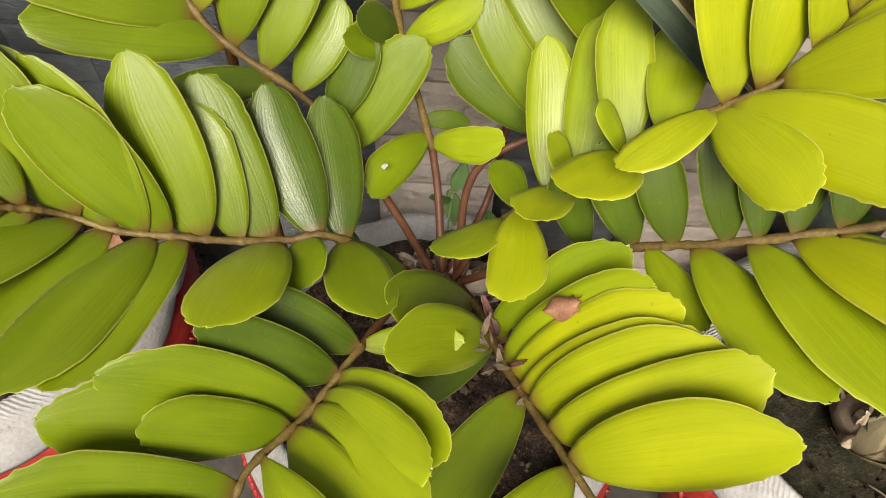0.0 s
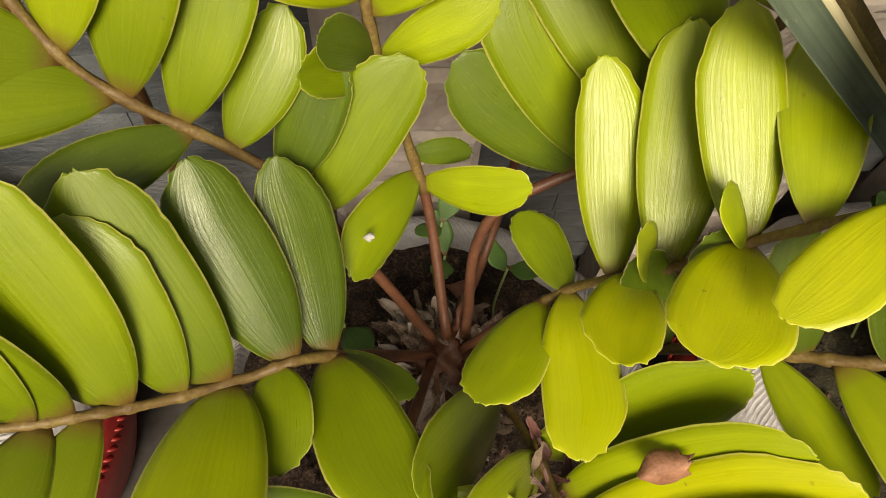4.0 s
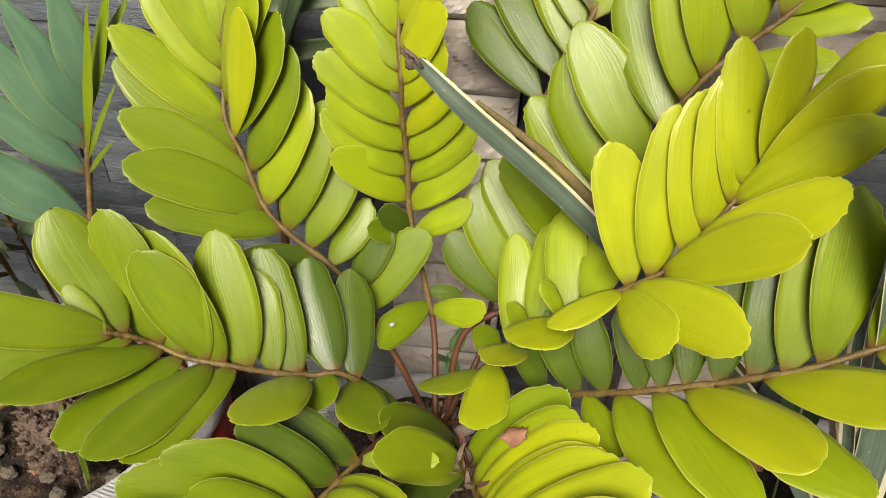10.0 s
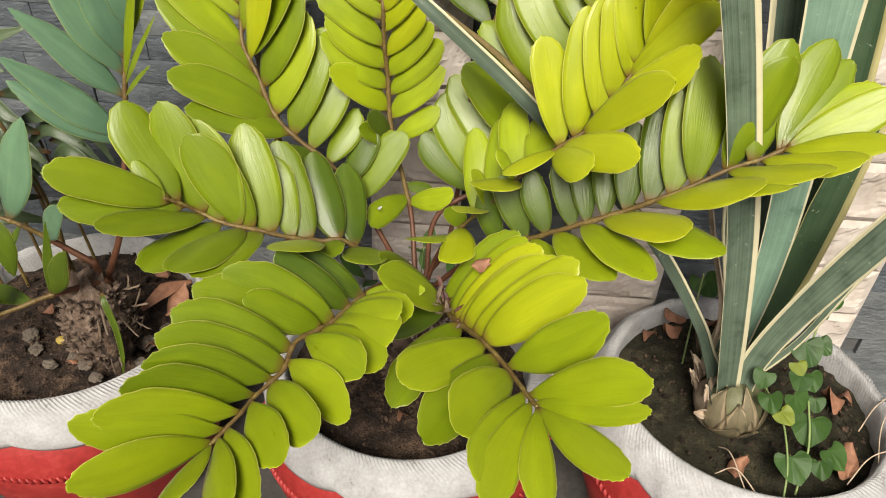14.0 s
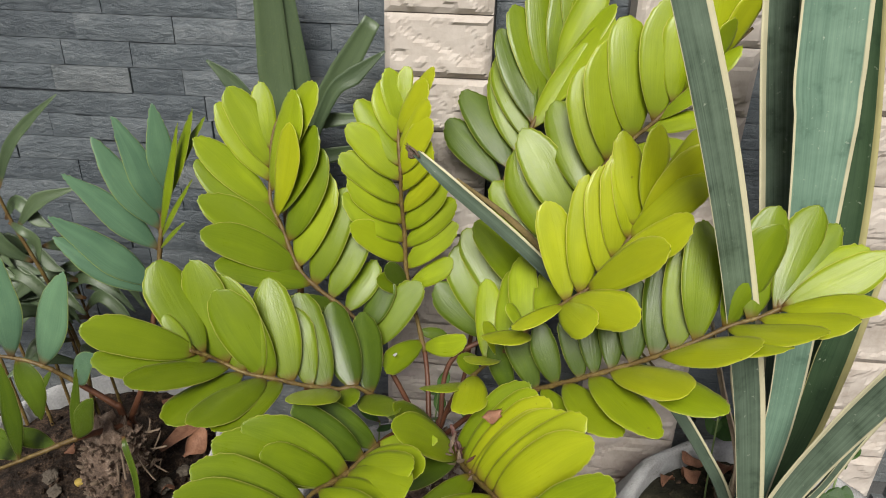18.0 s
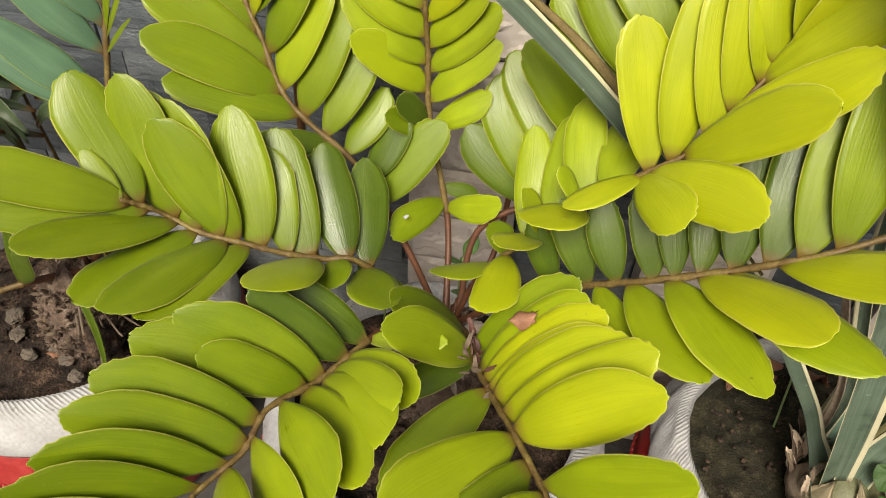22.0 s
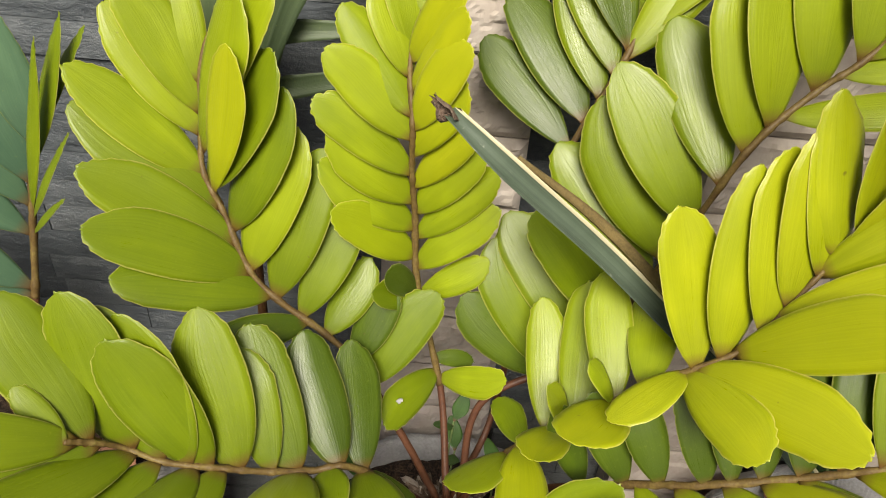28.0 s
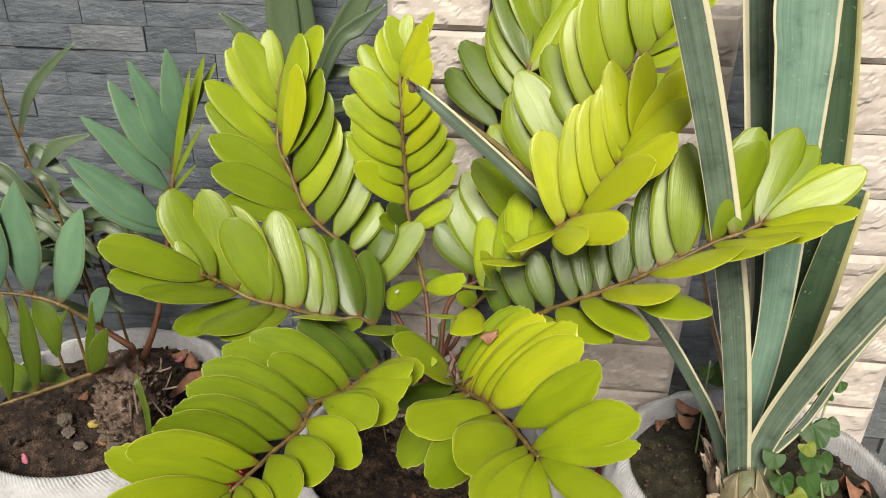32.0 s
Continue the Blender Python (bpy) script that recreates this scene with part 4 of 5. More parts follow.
part("leaf", strap([(0.412, 0.275, 0.385), (0.415, 0.285, 0.479), (0.374, 0.29, 0.593), (0.345, 0.295, 0.68)], (0.010, 0.009, 0.008, 0.004), (-1, -0.4, 0)), STRAW, agave, "dry narrow leaf")
part("leaf", strap([(0.415, 0.28, 0.39), (0.428, 0.295, 0.479), (0.40, 0.31, 0.593), (0.385, 0.32, 0.68)], (0.016, 0.018, 0.016, 0.01), (-1, -0.6, 0)), AGAVE_LEFT, agave)


def lump(radius, height, rough, freq, seed, squash=1.0):
    """An uneven stump, wider in the middle."""
    bm = bmesh.new()
    bmesh.ops.create_icosphere(bm, subdivisions=4, radius=1)
    for v in bm.verts:
        q = v.co.copy()
        k = 1 + rough * (noise.noise(q * freq + Vector((seed, 0, 0))) + 0.5 * noise.noise(q * freq * 2.7))
        v.co = Vector((q.x * radius * k, q.y * radius * k * squash, q.z * height * k))
    return bm


BULB = Vector((0.452, 0.256, 0.350))


def shell(az, low, high, spread, lift, seed):
    """A husk that hugs the swollen base: broad foot, drawn-out ragged tip that stands off it."""
    rnd = random.Random(seed)
    bm = bmesh.new()
    uvl = bm.loops.layers.uv.new("UVMap")
    rows, cols, grid, uvs = 10, 8, [], {}
    skew = rnd.uniform(-0.35, 0.35)
    for i in range(rows + 1):
        u = i / rows
        line = []
        for j in range(cols + 1):
            w = 2 * j / cols - 1
            half = spread * (1 - u ** 2.2) * (0.8 + 0.2 * math.sin(3 * u)) + 0.04
            a = radians(az) + half * w + skew * u * u + rnd.uniform(-0.03, 0.03) * u
            e = radians(low + (high - low) * u)
            r = 0.0445 * (1.02 + lift * u ** 3 + 0.05 * (1 - w * w) * u + 0.012 * rnd.uniform(-1, 1) + 0.03 * (abs(w) > 0.9))
            v = bm.verts.new(BULB + Vector((r * math.cos(a) * math.cos(e), r * math.sin(a) * math.cos(e), r * 1.05 * math.sin(e))))
            uvs[v] = (j / cols, u)
            line.append(v)
        grid.append(line)
    for i in range(rows):
        for j in range(cols):
            bm.faces.new((grid[i][j], grid[i][j + 1], grid[i + 1][j + 1], grid[i + 1][j]))
    for f in bm.faces:
        for lp in f.loops:
            lp[uvl].uv = uvs[lp.vert]
    bmesh.ops.solidify(bm, geom=bm.faces[:], thickness=-0.0012)
    return bm


part("bulb", lump(0.0435, 0.045, 0.06, 2.0, 3), plain("bulb_green", [(0.3, (0.06, 0.065, 0.028)), (0.6, (0.13, 0.13, 0.065)), (0.8, (0.24, 0.20, 0.12))], 50, 0.6, 0.5, 0.001)[0], agave, "swollen pale green base", Matrix.Translation(BULB))
for k, (az, low, high, spread, lift) in enumerate(((215, -48, 58, 0.55, 0.10), (262, -50, 42, 0.62, 0.03), (310, -45, 50, 0.50, 0.08), (180, -50, 66, 0.5, 0.35), (240, -60, 8, 0.6, 0.16), (290, -60, 5, 0.55, 0.2), (345, -50, 60, 0.5, 0.12), (150, -50, 62, 0.5, 0.4), (200, -60, 0, 0.45, 0.25), (275, -30, 72, 0.34, 0.12), (30, -50, 60, 0.6, 0.2), (95, -50, 60, 0.6, 0.25))):
    part("husk", shell(az, low, high, spread, lift, 50 + k), HUSK if k not in (3, 7, 8) else STRAW, agave, "")
FIBRE = plain("dry_fibre", [(0.3, (0.05, 0.034, 0.023)), (0.7, (0.17, 0.125, 0.085))], 90, 0.8, 0.6, 0.001)[0]
for k in range(11):
    r = random.Random(90 + k)
    a = radians(r.uniform(120, 205))
    foot = BULB + Vector((0.044 * math.cos(a), 0.044 * math.sin(a), r.uniform(0.0, 0.025)))
    d = Vector((0.35 * math.cos(a) + r.uniform(-0.2, 0.3), 0.35 * math.sin(a), 1))
    part("husk", blade(r.uniform(0.03, 0.06), r.uniform(0.006, 0.012), r.uniform(-0.2, 0.35), 0.5, 0.0009, 0.4, 1.3, 0.0015, 0, 70 + k, 9, 4, 0.15), STRAW if k % 3 == 0 else FIBRE, agave, "", frame_of(foot, d, (1, r.uniform(-0.6, 0.6), 0)))
part("husk", blade(0.034, 0.014, -0.35, 0.6, 0.001, 0.35, 1.3, 0.001, 0, 99, 10, 6), STRAW, agave, "curled pale husk", frame_of((0.412, 0.238, 0.348), (-0.85, -0.1, 0.45), (0.2, 0.5, 0.8)))

part("torn_tip", blade(0.019, 0.012, 0.1, 0.5, 0.002, 0.4, 1.6, 0.004, 0, 8, 8, 6, 0.15), CAUDEX, agave, "brown withered tip", frame_of((0.016, 0.355, 0.848), (-0.75, 0.2, 0.62), (0.4, -0.5, 0.6)))
part("leaf", strap([(0.30, 0.30, 0.60), (0.20, 0.325, 0.70), (0.12, 0.345, 0.775), (0.055, 0.352, 0.825)], (0.010, 0.013, 0.011, 0.004), (0.8, -0.5, 0.6), 0.0015, 0.3, 24, 6, 31), plain("withered_olive", [(0.3, (0.06, 0.042, 0.014)), (0.7, (0.19, 0.14, 0.05))], 70, 0.7, 0.5, 0.001)[0], agave, "withered brown edge folded behind")

# ---- stumps of the palms ----
STALK = plain("vine_stalk", [(0.3, (0.10, 0.16, 0.05)), (0.7, (0.22, 0.28, 0.10))], 90, 0.6, 0.2, 0.0005)[0]


def scaled_stump(plant, x, y, z0, z1, r, seed, scales, size=1.0):
    part("caudex", lump(r * 0.9, (z1 - z0) * 0.58, 0.30, 4.5, seed), CAUDEX, plant, "woody stump with torn leaf bases", Matrix.Translation((x, y, (z0 + z1) / 2)))
    rr = random.Random(seed)
    for k in range(scales):
        a, u = rr.uniform(0, 6.28), rr.uniform(0.15, 1.0)
        zz = z0 + (z1 - z0) * (0.1 + 0.85 * u)
        rad = r * (1.0 - 0.35 * abs(u - 0.45) * 2)
        out = Vector((math.cos(a) + rr.uniform(-0.4, 0.4), math.sin(a) + rr.uniform(-0.4, 0.4), rr.uniform(0.2, 1.6))).normalized()
        foot = Vector((x, y, zz)) + Vector((math.cos(a), math.sin(a), 0)) * rad * 0.97
        part("leaf_base", blade(size * rr.uniform(0.009, 0.022), size * rr.uniform(0.007, 0.015), -0.1, 0.5, 0.0015, 0.4, 1.4, 0.002, 0, k + seed, 6, 4), (CAUDEX, FIBRE, CAUDEX, CAUDEX)[k % 4], plant, "", frame_of(foot, out, Vector((-math.sin(a), math.cos(a), 0))))


scaled_stump(palm, 0.033, 0.345, 0.31, 0.446, 0.052, 11, 130)
part("crown", lump(0.021, 0.024, 0.2, 2.5, 8), STEM, palm, "brown crown where the stalks meet", Matrix.Translation((0.030, 0.345, 0.448)))
scaled_stump(blue_palm, -0.402, 0.392, 0.30, 0.445, 0.044, 23, 295, 0.62)
hollow = lump(0.02, 0.03, 0.3, 3.0, 5)
part("hollow", hollow, SOIL, blue_palm, "dark rotten hollow in the stump", Matrix.Translation((-0.372, 0.362, 0.368)))
for k in range(14):
    r = random.Random(700 + k)
    a = radians(r.uniform(-80, 40))
    foot = Vector((-0.392 + 0.036 * math.cos(a), 0.392 + 0.036 * math.sin(a), r.uniform(0.35, 0.45)))
    part("fibre", blade(r.uniform(0.02, 0.045), r.uniform(0.002, 0.005), r.uniform(-0.2, 0.4), 0.5, 0.0008, 0.4, 1.3, 0.001, 0, 720 + k, 8, 3, 0.2), FIBRE, blue_palm, "", frame_of(foot, (0.4 * math.cos(a), 0.4 * math.sin(a), r.uniform(-1.0, 1.0)), (-math.sin(a), math.cos(a), 0.2)))
sprout = thing("grass_blade", (-0.367, 0.355, 0.445), "bright green grass blade drooping from the stump", "grass")
part("blade", strap([(-0.372, 0.365, 0.452), (-0.366, 0.354, 0.442), (-0.358, 0.345, 0.406), (-0.358, 0.340, 0.365), (-0.364, 0.338, 0.330)], (0.004, 0.0085, 0.008, 0.006, 0.002), (0.1, -1, 0.4), 0.0008, 0.25, 24, 6, 5), LEAF[3], sprout)
SEED = plain("yellow_seed", [(0.3, (0.26, 0.18, 0.03)), (0.7, (0.42, 0.33, 0.09))], 60, 0.5, 0.3, 0.001)[0]
tagged(part("seed", lump(0.009, 0.006, 0.1, 2.0, 6, 0.75), SEED, None, "", Matrix.Translation((-0.471, 0.408, 0.328))), "small yellow seed lying on the soil", "seed")
PETAL = plain("pink_petal", [(0.3, (0.22, 0.05, 0.08)), (0.7, (0.36, 0.12, 0.15))], 60, 0.6, 0.3, 0.001)[0]
for x, y, az in ((-0.403, 0.571, 20), (-0.526, 0.324, 130)):
    tagged(part("petal", blade(0.016, 0.010, 0.2, 0.5, 0.0008, 0.5, 2.0, 0.001, 0, int(az), 10, 6, 0.12), PETAL, None, "", frame_of((x, y, 0.329), (math.cos(radians(az)), math.sin(radians(az)), 0.3), (-math.sin(radians(az)), math.cos(radians(az)), 0.1))), "pink fallen petal on the soil", "petal", "fallen petals")
CLOD = plain("dry_clod", [(0.3, (0.05, 0.04, 0.03)), (0.7, (0.13, 0.105, 0.08))], 60, 0.9, 0.6, 0.002)[0]
for k, (x, y, s1, s2, s3) in enumerate(((-0.42, 0.366, 0.012, 0.016, 0.006), (-0.442, 0.381, 0.016, 0.008, 0.004), (-0.47, 0.36, 0.01, 0.008, 0.005), (-0.40, 0.335, 0.008, 0.01, 0.004), (-0.50, 0.39, 0.012, 0.009, 0.005), (-0.52, 0.42, 0.01, 0.014, 0.006), (-0.35, 0.40, 0.012, 0.012, 0.008), (-0.33, 0.43, 0.01, 0.009, 0.007), (-0.345, 0.36, 0.009, 0.012, 0.006))):
    bm = lump(1.0, 1.0, 0.35, 1.6, k * 5)
    tagged(part("clod", bm, CLOD, None, "", Matrix.Translation((x, y, 0.328)) @ Matrix.Rotation(k * 1.3, 4, "Z") @ Matrix.Diagonal((s1, s2, s3, 1)), False), "flat dry clod of grey earth", "clod", "clods on the soil")
tagged(part("dry_leaf", strap([(-0.375, 0.465, 0.334), (-0.345, 0.495, 0.345), (-0.313, 0.524, 0.342)], (0.008, 0.026, 0.006), (0.2, -0.3, 1), 0.001, 0.25, 16, 6, 44), DRY, None), "long curled brown dry leaf lying on the soil", "leaf litter", "dry leaves on the soil")
for k, (x, y, z, az, el, ln) in enumerate(((0.065, 0.25, 0.53, 120, 60, 0.025), (0.07, 0.24, 0.53, 60, 45, 0.022), (0.06, 0.26, 0.54, 150, 70, 0.028))):
    d = (math.cos(radians(az)) * math.cos(radians(el)), math.sin(radians(az)) * math.cos(radians(el)), math.sin(radians(el)))
    part("bud_scale", blade(ln * 0.65, 0.006, 0.25, 0.5, 0.0012, 0.45, 1.5, 0.001, 0, 300 + k, 8, 4), BUD, palm, "pink-brown papery scale", frame_of((x, y, z), d, (1, 0.3, 0)))

PAPER = plain("papery_bract", [(0.3, (0.22, 0.17, 0.13)), (0.7, (0.52, 0.45, 0.38))], 120, 0.7, 0.5, 0.0008)[0]
for k in range(34):
    r = random.Random(800 + k)
    a = r.uniform(0, 6.28)
    rad = r.uniform(0.006, 0.024)
    foot = Vector((0.030 + rad * math.cos(a), 0.338 + rad * math.sin(a), 0.462 - 0.4 * rad))
    d = Vector((math.cos(a) + r.uniform(-0.4, 0.4), math.sin(a) + r.uniform(-0.4, 0.4), r.uniform(-0.5, 0.6)))
    part("bract", blade(r.uniform(0.018, 0.034), r.uniform(0.006, 0.013), r.uniform(-0.2, 0.4), 0.5, 0.0008, 0.45, 1.4, 0.001, 0, 830 + k, 9, 4, 0.1), (PAPER, PAPER, BUD, CAUDEX)[k % 4], palm, "", frame_of(foot, d, d.cross(Vector((r.uniform(-0.4, 0.4), -0.5, 1)))))
for k in range(40):
    r = random.Random(1500 + k)
    a = r.uniform(0, 6.28)
    rad = r.uniform(0.022, 0.052)
    foot = Vector((0.030 + rad * math.cos(a), 0.342 + rad * math.sin(a), 0.448 - 0.5 * rad))
    d = Vector((math.cos(a) + r.uniform(-0.6, 0.6), math.sin(a) + r.uniform(-0.6, 0.6), r.uniform(-0.5, 0.3)))
    part("bract", blade(r.uniform(0.016, 0.032), r.uniform(0.004, 0.011), r.uniform(-0.2, 0.4), 0.5, 0.0008, 0.45, 1.4, 0.001, 0, 1530 + k, 9, 4, 0.1), (PAPER, CAUDEX, FIBRE, PAPER)[k % 4], palm, "", frame_of(foot, d, d.cross(Vector((r.uniform(-0.4, 0.4), -0.5, 1)))))
for k in range(16):
    r = random.Random(860 + k)
    s = r.uniform(0.0, 1.0)
    foot = Vector((0.046 + 0.03 * s, 0.262 - 0.075 * s, 0.534 + 0.012 * s)) + Vector((r.uniform(-0.008, 0.008), r.uniform(-0.006, 0.006), 0.004))
    d = Vector((r.uniform(-1, 1), r.uniform(-0.6, 0.6), r.uniform(0.2, 1.0))).normalized()
    part("bract", blade(r.uniform(0.010, 0.02), r.uniform(0.0018, 0.005), r.uniform(-0.5, 0.6), 0.5, 0.0008, 0.4, 1.3, 0.0008, 0, 880 + k, 9, 3, 0.15), BUD if k % 2 else FIBRE, palm, "", frame_of(foot, d, d.cross(Vector((0, -0.6, 0.8)))))
tagged(part("paint_flake", blade(0.007, 0.006, 0.1, 0.3, 0.0006, 0.4, 1.2, 0.001, 0, 5, 5, 4), WHITEWASH, None, "", frame_of((-0.016, 0.372, 0.579), (0.8, -0.2, 0.5), (0.3, 0.6, 0.3))), "small white flake lying on a leaflet", "flake")
for k, (x, y, z, az, ln) in enumerate(((0.046, 0.443, 0.468, 60, 0.034), (0.049, 0.435, 0.431, 95, 0.036), (-0.034, 0.372, 0.470, 150, 0.044), (0.092, 0.41, 0.445, 330, 0.034))):
    seedling = thing("seedling", (x, y, 0.325), "small weed seedling with fresh green leaves", "plant", "seedlings between the stalks")
    part("stalk", tube([(x + 0.004, y + 0.004, 0.318), (x - 0.003, y, 0.5 * (0.32 + z)), (x, y, z)], lambda u: 0.0011, 5, 14), STALK, seedling)
    for j in range(2):
        a = radians(az + 150 * j)
        part("leaf", blade(ln * (1 - 0.15 * j), ln * 0.52, 0.2, -0.1, 0.0006, 0.45, 1.5, 0.0004, 0.06, 990 + 3 * k + j, 12, 6), IVY, seedling, "", frame_of((x, y, z - 0.006 * j), (math.cos(a), math.sin(a), 0.35), (-math.sin(a), math.cos(a), 0.1)))

# ---- plants behind ----
behind = thing("dracaena", (-0.16, 0.575, 0.0), "dark strap-leaved shrub growing against the slate wall", "plant")
part("stem", tube([(-0.16, 0.575, 0.0), (-0.165, 0.572, 0.4), (-0.16, 0.566, 0.74)], lambda u: 0.007 - 0.002 * u, 8, 24, 0.1), BACK, behind)
for k, (sp, w) in enumerate((
        ([(-0.166, 0.56, 0.656), (-0.171, 0.565, 0.83), (-0.175, 0.57, 0.897), (-0.178, 0.57, 1.04)], (0.02, 0.042, 0.044, 0.03)),
        ([(-0.164, 0.57, 0.653), (-0.145, 0.575, 0.837), (-0.149, 0.575, 0.897), (-0.16, 0.575, 1.02)], (0.014, 0.03, 0.034, 0.02)),
        ([(-0.149, 0.56, 0.726), (-0.119, 0.56, 0.84), (-0.086, 0.56, 0.893), (-0.045, 0.555, 0.96)], (0.014, 0.022, 0.034, 0.022)),
        ([(-0.146, 0.55, 0.762), (-0.101, 0.55, 0.864), (-0.07, 0.55, 0.891), (-0.03, 0.548, 0.923)], (0.010, 0.018, 0.024, 0.003)),
        ([(-0.161, 0.55, 0.77), (-0.209, 0.55, 0.855), (-0.232, 0.55, 0.884), (-0.257, 0.55, 0.907)], (0.010, 0.020, 0.020, 0.003)),
        ([(-0.17, 0.57, 0.81), (-0.121, 0.57, 0.824), (-0.066, 0.565, 0.83)], (0.012, 0.022, 0.014)),
        ([(-0.173, 0.57, 0.765), (-0.116, 0.57, 0.774), (-0.07, 0.565, 0.785)], (0.012, 0.022, 0.016)))):
    part("leaf", strap(sp, w, (0.1, -1, 0.3), 0.0012, 0.12, 20, 6, k), BACK, behind)
grass = thing("bamboo_plant", (-0.51, 0.545, 0.32), "thin-leaved dark shoot behind the cycad", "plant")
part("stem", tube([(-0.51, 0.545, 0.31), (-0.492, 0.53, 0.45), (-0.495, 0.50, 0.597), (-0.524, 0.50, 0.699), (-0.535, 0.50, 0.762), (-0.54, 0.50, 0.83)], lambda u: 0.0035 - 0.002 * u, 6, 30), RACHIS, grass)
for k, (sp, w) in enumerate((
        ([(-0.531, 0.50, 0.743), (-0.504, 0.50, 0.80), (-0.471, 0.50, 0.837), (-0.429, 0.50, 0.872)], (0.004, 0.015, 0.014, 0.002)),
        ([(-0.52, 0.50, 0.69), (-0.483, 0.50, 0.73), (-0.434, 0.50, 0.749)], (0.004, 0.022, 0.004)),
        ([(-0.528, 0.50, 0.70), (-0.503, 0.48, 0.698), (-0.487, 0.48, 0.682), (-0.489, 0.48, 0.649)], (0.004, 0.012, 0.012, 0.002)),
        ([(-0.51, 0.50, 0.64), (-0.533, 0.49, 0.665), (-0.556, 0.49, 0.70), (-0.59, 0.49, 0.72)], (0.004, 0.02, 0.018, 0.003)),
        ([(-0.50, 0.51, 0.57), (-0.47, 0.48, 0.60), (-0.44, 0.47, 0.575)], (0.004, 0.022, 0.003)),
        ([(-0.495, 0.505, 0.55), (-0.53, 0.48, 0.575), (-0.57, 0.47, 0.555)], (0.004, 0.022, 0.003)),
        ([(-0.492, 0.525, 0.47), (-0.46, 0.49, 0.50), (-0.425, 0.48, 0.48)], (0.004, 0.024, 0.003)),
        ([(-0.495, 0.53, 0.45), (-0.54, 0.50, 0.48), (-0.58, 0.48, 0.46)], (0.004, 0.024, 0.003)),
        ([(-0.493, 0.52, 0.50), (-0.52, 0.48, 0.52), (-0.54, 0.46, 0.49)], (0.004, 0.02, 0.003)))):
    part("leaf", strap(sp, w, (0.1, -1, 0.5), 0.0009, 0.15, 18, 6, 20 + k), BACK, grass)
for k in range(7):
    r = random.Random(1200 + k)
    x, top = -0.47 - 0.04 * k, 0.58 + 0.04 * (k % 3)
    part("stem", tube([(x, 0.555, 0.0), (x + 0.01, 0.55, 0.3), (x - 0.015, 0.545, top)], lambda u: 0.004 - 0.002 * u, 6, 20), RACHIS, grass)
    for j in range(6):
        z = 0.53 + (top - 0.50) * j / 5
        side = 1 if j % 2 else -1
        ln = r.uniform(0.07, 0.12)
        y = 0.545 - r.uniform(0.0, 0.02)
        part("leaf", strap([(x, y, z), (x + side * ln * 0.4, y - 0.015, z + ln * r.uniform(0.1, 0.45)), (x + side * ln * 0.75, y - 0.025, z + ln * r.uniform(0.0, 0.4)), (x + side * ln, y - 0.03, z + ln * r.uniform(-0.3, 0.2))], (0.004, r.uniform(0.016, 0.026), 0.017, 0.002), (0.1, -1, 0.6), 0.0008, 0.15, 18, 6, 1300 + 10 * k + j), BACK, grass)

# ---- vine and litter ----


def heart(size, seed):
    """A heart-shaped leaf along y, creased on its middle."""
    rnd = random.Random(seed)
    bm = bmesh.new()
    uvl = bm.loops.layers.uv.new("UVMap")
    n, rows = 28, 5
    mid = bm.verts.new((0, size * 0.12, 0))
    rings = []
    for q in range(1, rows + 1):
        f, ring = q / rows, []
        for k in range(n):
            a = 2 * math.pi * k / n
            x = 0.5 * (0.55 * math.sin(a) + 0.45 * math.sin(a) ** 3)
            y = 0.33 - 0.46 * math.cos(a) + 0.14 * math.cos(2 * a) + 0.06 * math.cos(3 * a) + 0.02 * math.sin(a * 7 + seed)
            p = Vector((x * size, y * size, 0)) * f + Vector((0, size * 0.12, 0)) * (1 - f)
            p.z = 0.06 * abs(p.x) - 0.16 / size * (p.y - size * 0.2) ** 2 + 0.025 * size * math.sin(a * 5 + seed) * f
            ring.append(bm.verts.new(p))
        rings.append(ring)
    for k in range(n):
        bm.faces.new((mid, rings[0][k], rings[0][(k + 1) % n]))
    for a, b in zip(rings, rings[1:]):
        for k in range(n):
            bm.faces.new((a[k], b[k], b[(k + 1) % n], a[(k + 1) % n]))
    for f in bm.faces:
        for lp in f.loops:
            lp[uvl].uv = (0.5 + lp.vert.co.x / size * 0.7, 0.3 + lp.vert.co.y / size * 0.6)
    ext = bmesh.ops.solidify(bm, geom=bm.faces[:], thickness=0.0004)
    return bm


vine = thing("vine", (0.50, 0.20, 0.33), "climbing vine with bright green heart-shaped leaves", "plant")
IVY_AT = ((0.462, 0.229, 0.424, 0.031), (0.521, 0.253, 0.447, 0.046), (0.541, 0.257, 0.451, 0.030), (0.508, 0.238, 0.433, 0.024), (0.523, 0.227, 0.422, 0.033), (0.47, 0.209, 0.405, 0.034), (0.502, 0.208, 0.405, 0.039),
          (0.526, 0.206, 0.402, 0.026), (0.483, 0.196, 0.392, 0.029), (0.516, 0.185, 0.382, 0.052), (0.487, 0.153, 0.352, 0.049), (0.54, 0.16, 0.358, 0.041), (0.525, 0.151, 0.35, 0.032), (0.565, 0.296, 0.488, 0.024),
          (0.541, 0.287, 0.48, 0.028), (0.508, 0.226, 0.421, 0.033), (0.481, 0.45, 0.392, 0.05), (0.462, 0.446, 0.40, 0.03))
IVY_YELLOW = leaf_material("ivy_leaf_yellowing", (0.34, 0.38, 0.03), (0.20, 0.28, 0.03), (0.36, 0.36, 0.08), 0.5, 0.25)
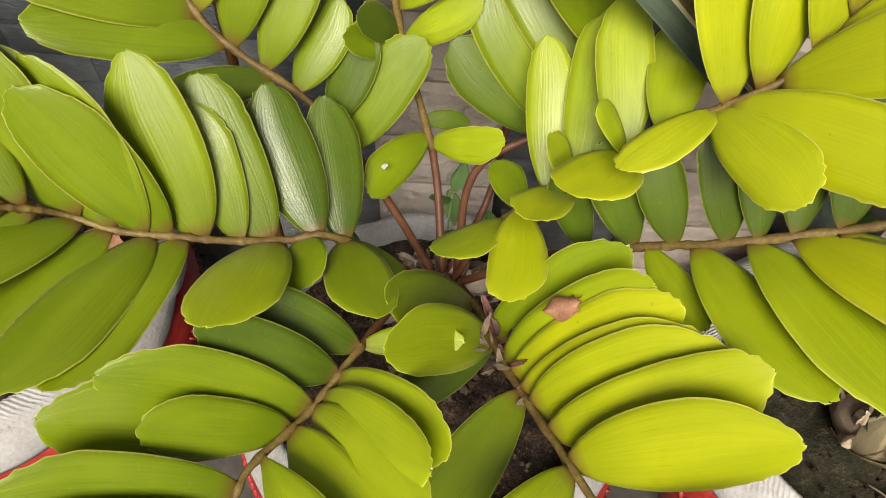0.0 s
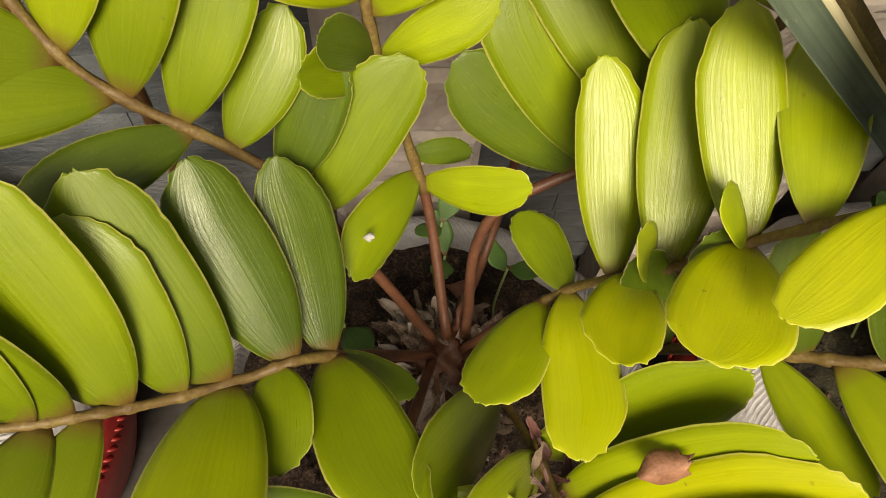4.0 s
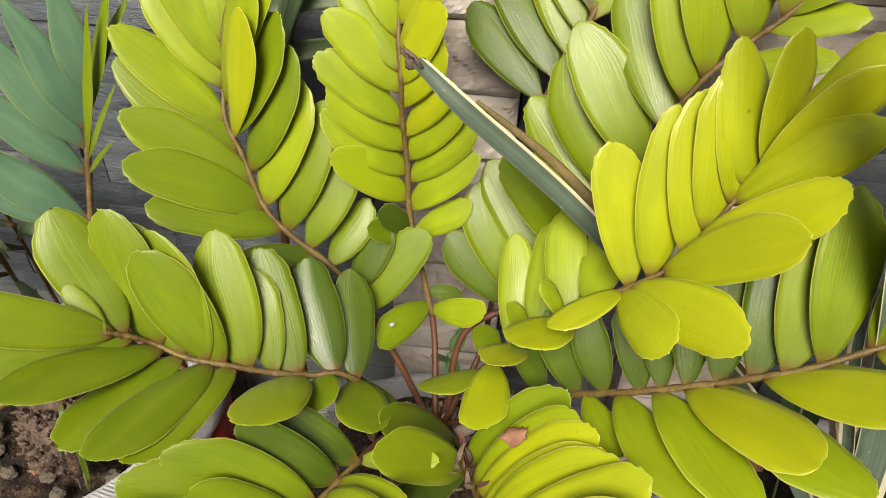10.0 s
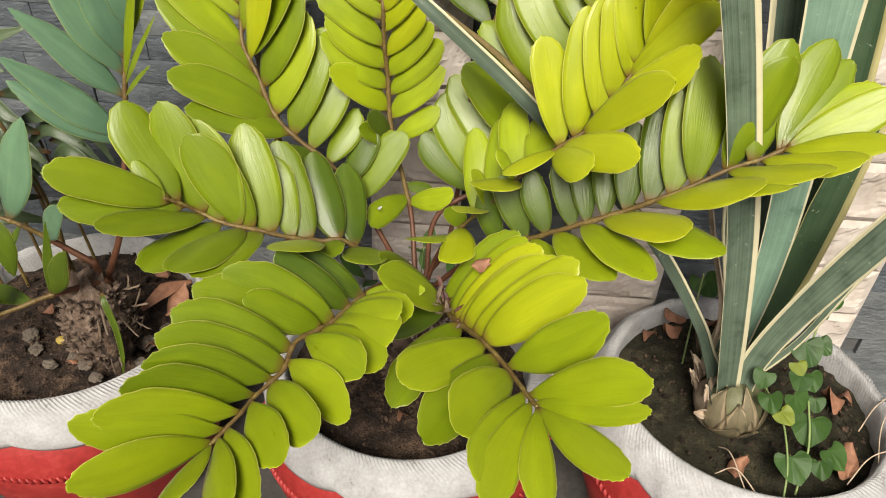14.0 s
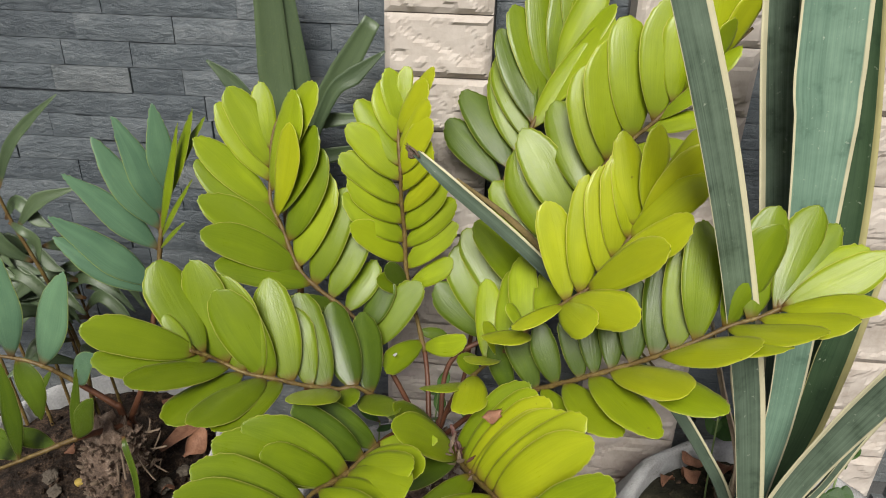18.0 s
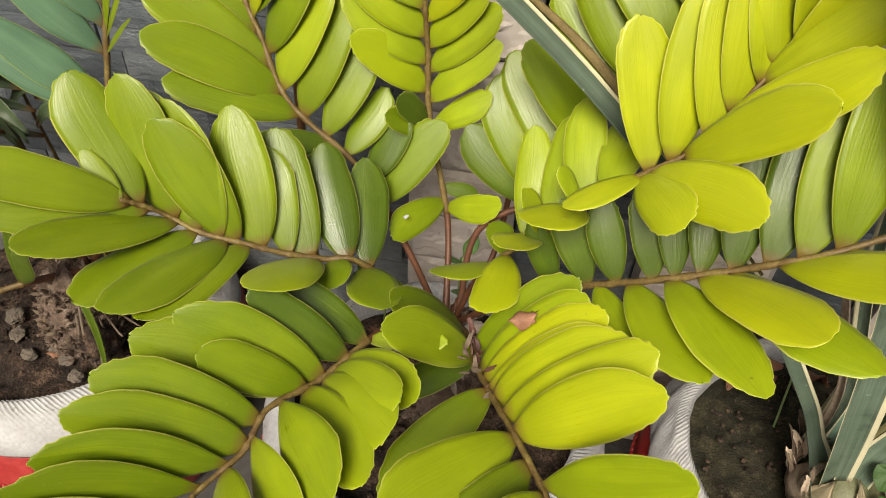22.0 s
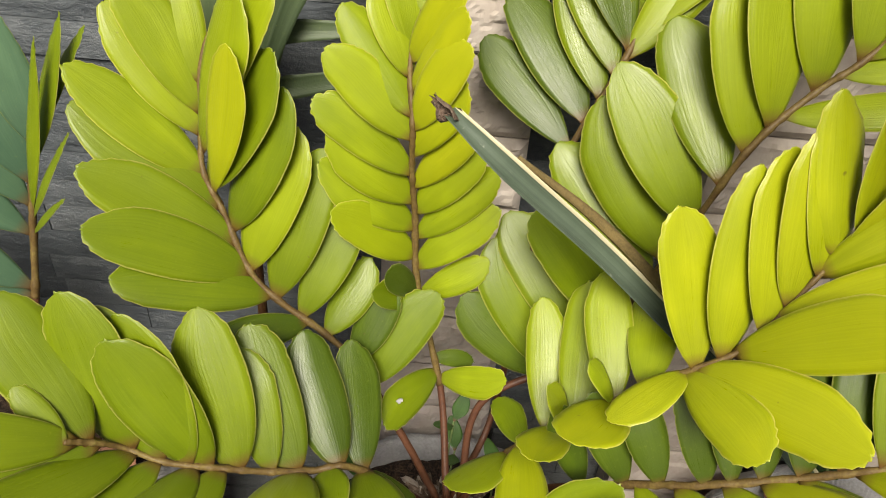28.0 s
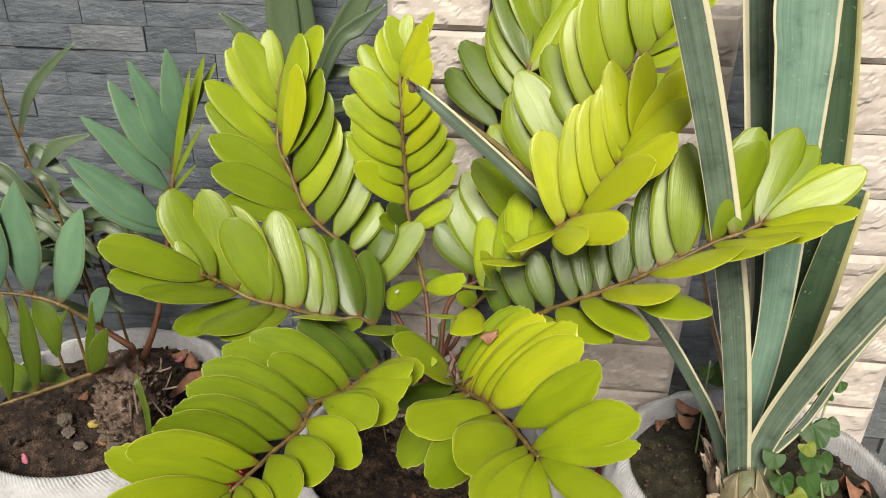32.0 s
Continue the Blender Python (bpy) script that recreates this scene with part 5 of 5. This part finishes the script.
for k, (x, y, z, size) in enumerate(IVY_AT):
    size *= 0.88
    r = random.Random(k + 9)
    up = Vector((-0.35 + r.uniform(-0.5, 0.5), -0.6 + r.uniform(-0.35, 0.35), 0.75))
    tip = Vector((r.uniform(-0.5, 0.7), -0.45, -0.75))
    leaf = part("leaf", heart(size, k), IVY_YELLOW if k in (3, 8) else IVY, vine, "yellowing leaf" if k in (3, 8) else "", frame_of(Vector((x, y, z)) - tip.normalized() * size * 0.35, tip - up.normalized() * tip.dot(up.normalized()), tip.cross(up)), False)
    part("leaf_stalk", tube([Vector((x, y, z)) - tip.normalized() * size * 0.32, Vector((x, y + 0.012, z - 0.006)), Vector((x + 0.3 * (0.51 - x), y + 0.018, z - 0.028))], lambda u: 0.0007, 5, 12), IVY, leaf)
part("stalk", tube([(0.49, 0.13, 0.325), (0.505, 0.16, 0.37), (0.515, 0.20, 0.40), (0.525, 0.245, 0.42), (0.548, 0.285, 0.46), (0.575, 0.31, 0.50)], lambda u: 0.0014, 6, 40), STALK, vine)
part("stalk", tube([(0.47, 0.12, 0.325), (0.478, 0.15, 0.36), (0.485, 0.20, 0.385), (0.478, 0.25, 0.395)], lambda u: 0.0013, 6, 30), STALK, vine)
part("stalk", tube([(0.425, 0.35, 0.325), (0.44, 0.39, 0.39), (0.444, 0.405, 0.45)], lambda u: 0.0013, 6, 20), STALK, vine)


def curled(size, seed):
    r = random.Random(seed)
    bm = blade(size, size * 0.7, r.uniform(0.1, 0.5), r.uniform(0.3, 0.7), 0.0008, 0.5, 2.0, 0.002, 0, seed, 12, 8, 0.12)
    return bm


LITTER = ((0.387, 0.421, 0.028, 0), (0.645, 0.293, 0.032, 1), (0.632, 0.274, 0.04, 2), (0.568, 0.15, 0.045, 3), (0.463, 0.442, 0.04, 4), (0.424, 0.155, 0.03, 5), (0.485, 0.448, 0.05, 6), (0.59, 0.165, 0.05, 7), (0.45, 0.425, 0.035, 8),
          (-0.432, 0.373, 0.02, 10), (-0.522, 0.468, 0.018, 11), (-0.415, 0.59, 0.03, 13), (-0.36, 0.555, 0.035, 14), (-0.34, 0.46, 0.05, 15), (-0.35, 0.41, 0.03, 16), (0.01, 0.27, 0.02, 17), (0.06, 0.46, 0.03, 18), (-0.04, 0.45, 0.03, 19))
for k, (x, y, size, seed) in enumerate(LITTER):
    r = random.Random(seed + 500)
    a = r.uniform(0, 6.28)
    m = frame_of((x, y, 0.3275), (math.cos(a), math.sin(a), 0.25), (-math.sin(a), math.cos(a), 0.15))
    tagged(part("dry_leaf", curled(size, seed), DRY, None, "", m), "curled brown dry leaf lying on the soil", "leaf litter", "dry leaves on the soil")
tagged(part("dry_leaf", curled(0.022, 99), DRY, None, "", frame_of((0.083, 0.222, 0.606), (1, 0.2, 0.15), (-0.2, 1, 0.3))), "small orange-brown dry leaf caught on a leaflet", "leaf litter", "dry leaves on the soil")
for k, (x0, y0, x1, y1, z1) in enumerate(((0.42, 0.20, 0.425, 0.13, 0.335), (0.56, 0.14, 0.64, 0.17, 0.36), (0.60, 0.14, 0.665, 0.24, 0.352), (0.62, 0.22, 0.70, 0.26, 0.372), (0.40, 0.16, 0.44, 0.125, 0.331))):
    tagged(part("straw", tube([(x0, y0, 0.329), ((x0 + x1) / 2, (y0 + y1) / 2 + 0.012, 0.345), (x1, y1, z1)], lambda u: 0.0009, 5, 16), STRAW, None), "thin dry straw lying on the soil", "straw", "straws in the pot")
# lumps of earth
bm = bmesh.new()
rng = random.Random(77)
for (px, py, pr) in ((0.026, 0.349, 0.155), (-0.475, 0.462, 0.165), (0.49, 0.29, 0.16)):
    for k in range(480):
        a, d = rng.uniform(0, 6.28), pr * math.sqrt(rng.random())
        s = rng.choice((0.0012, 0.0016, 0.0022, 0.0022, 0.004)) * rng.uniform(0.6, 1.3)
        m = Matrix.Translation((px + d * math.cos(a), py + d * math.sin(a), 0.322 + 0.004 * noise.noise(Vector((px + d * math.cos(a), py + d * math.sin(a), 0)) * 14))) @ Euler((rng.uniform(0, 6), rng.uniform(0, 6), rng.uniform(0, 6))).to_matrix().to_4x4() @ Matrix.Diagonal((s * rng.uniform(0.7, 1.6), s, s * rng.uniform(0.5, 1.0), 1))
        bmesh.ops.create_icosphere(bm, subdivisions=1, radius=1, matrix=m)
tagged(part("soil_crumbs", bm, SOIL, None, "", None, False), "loose crumbs and clods of dark earth", "soil", "", "stuff")
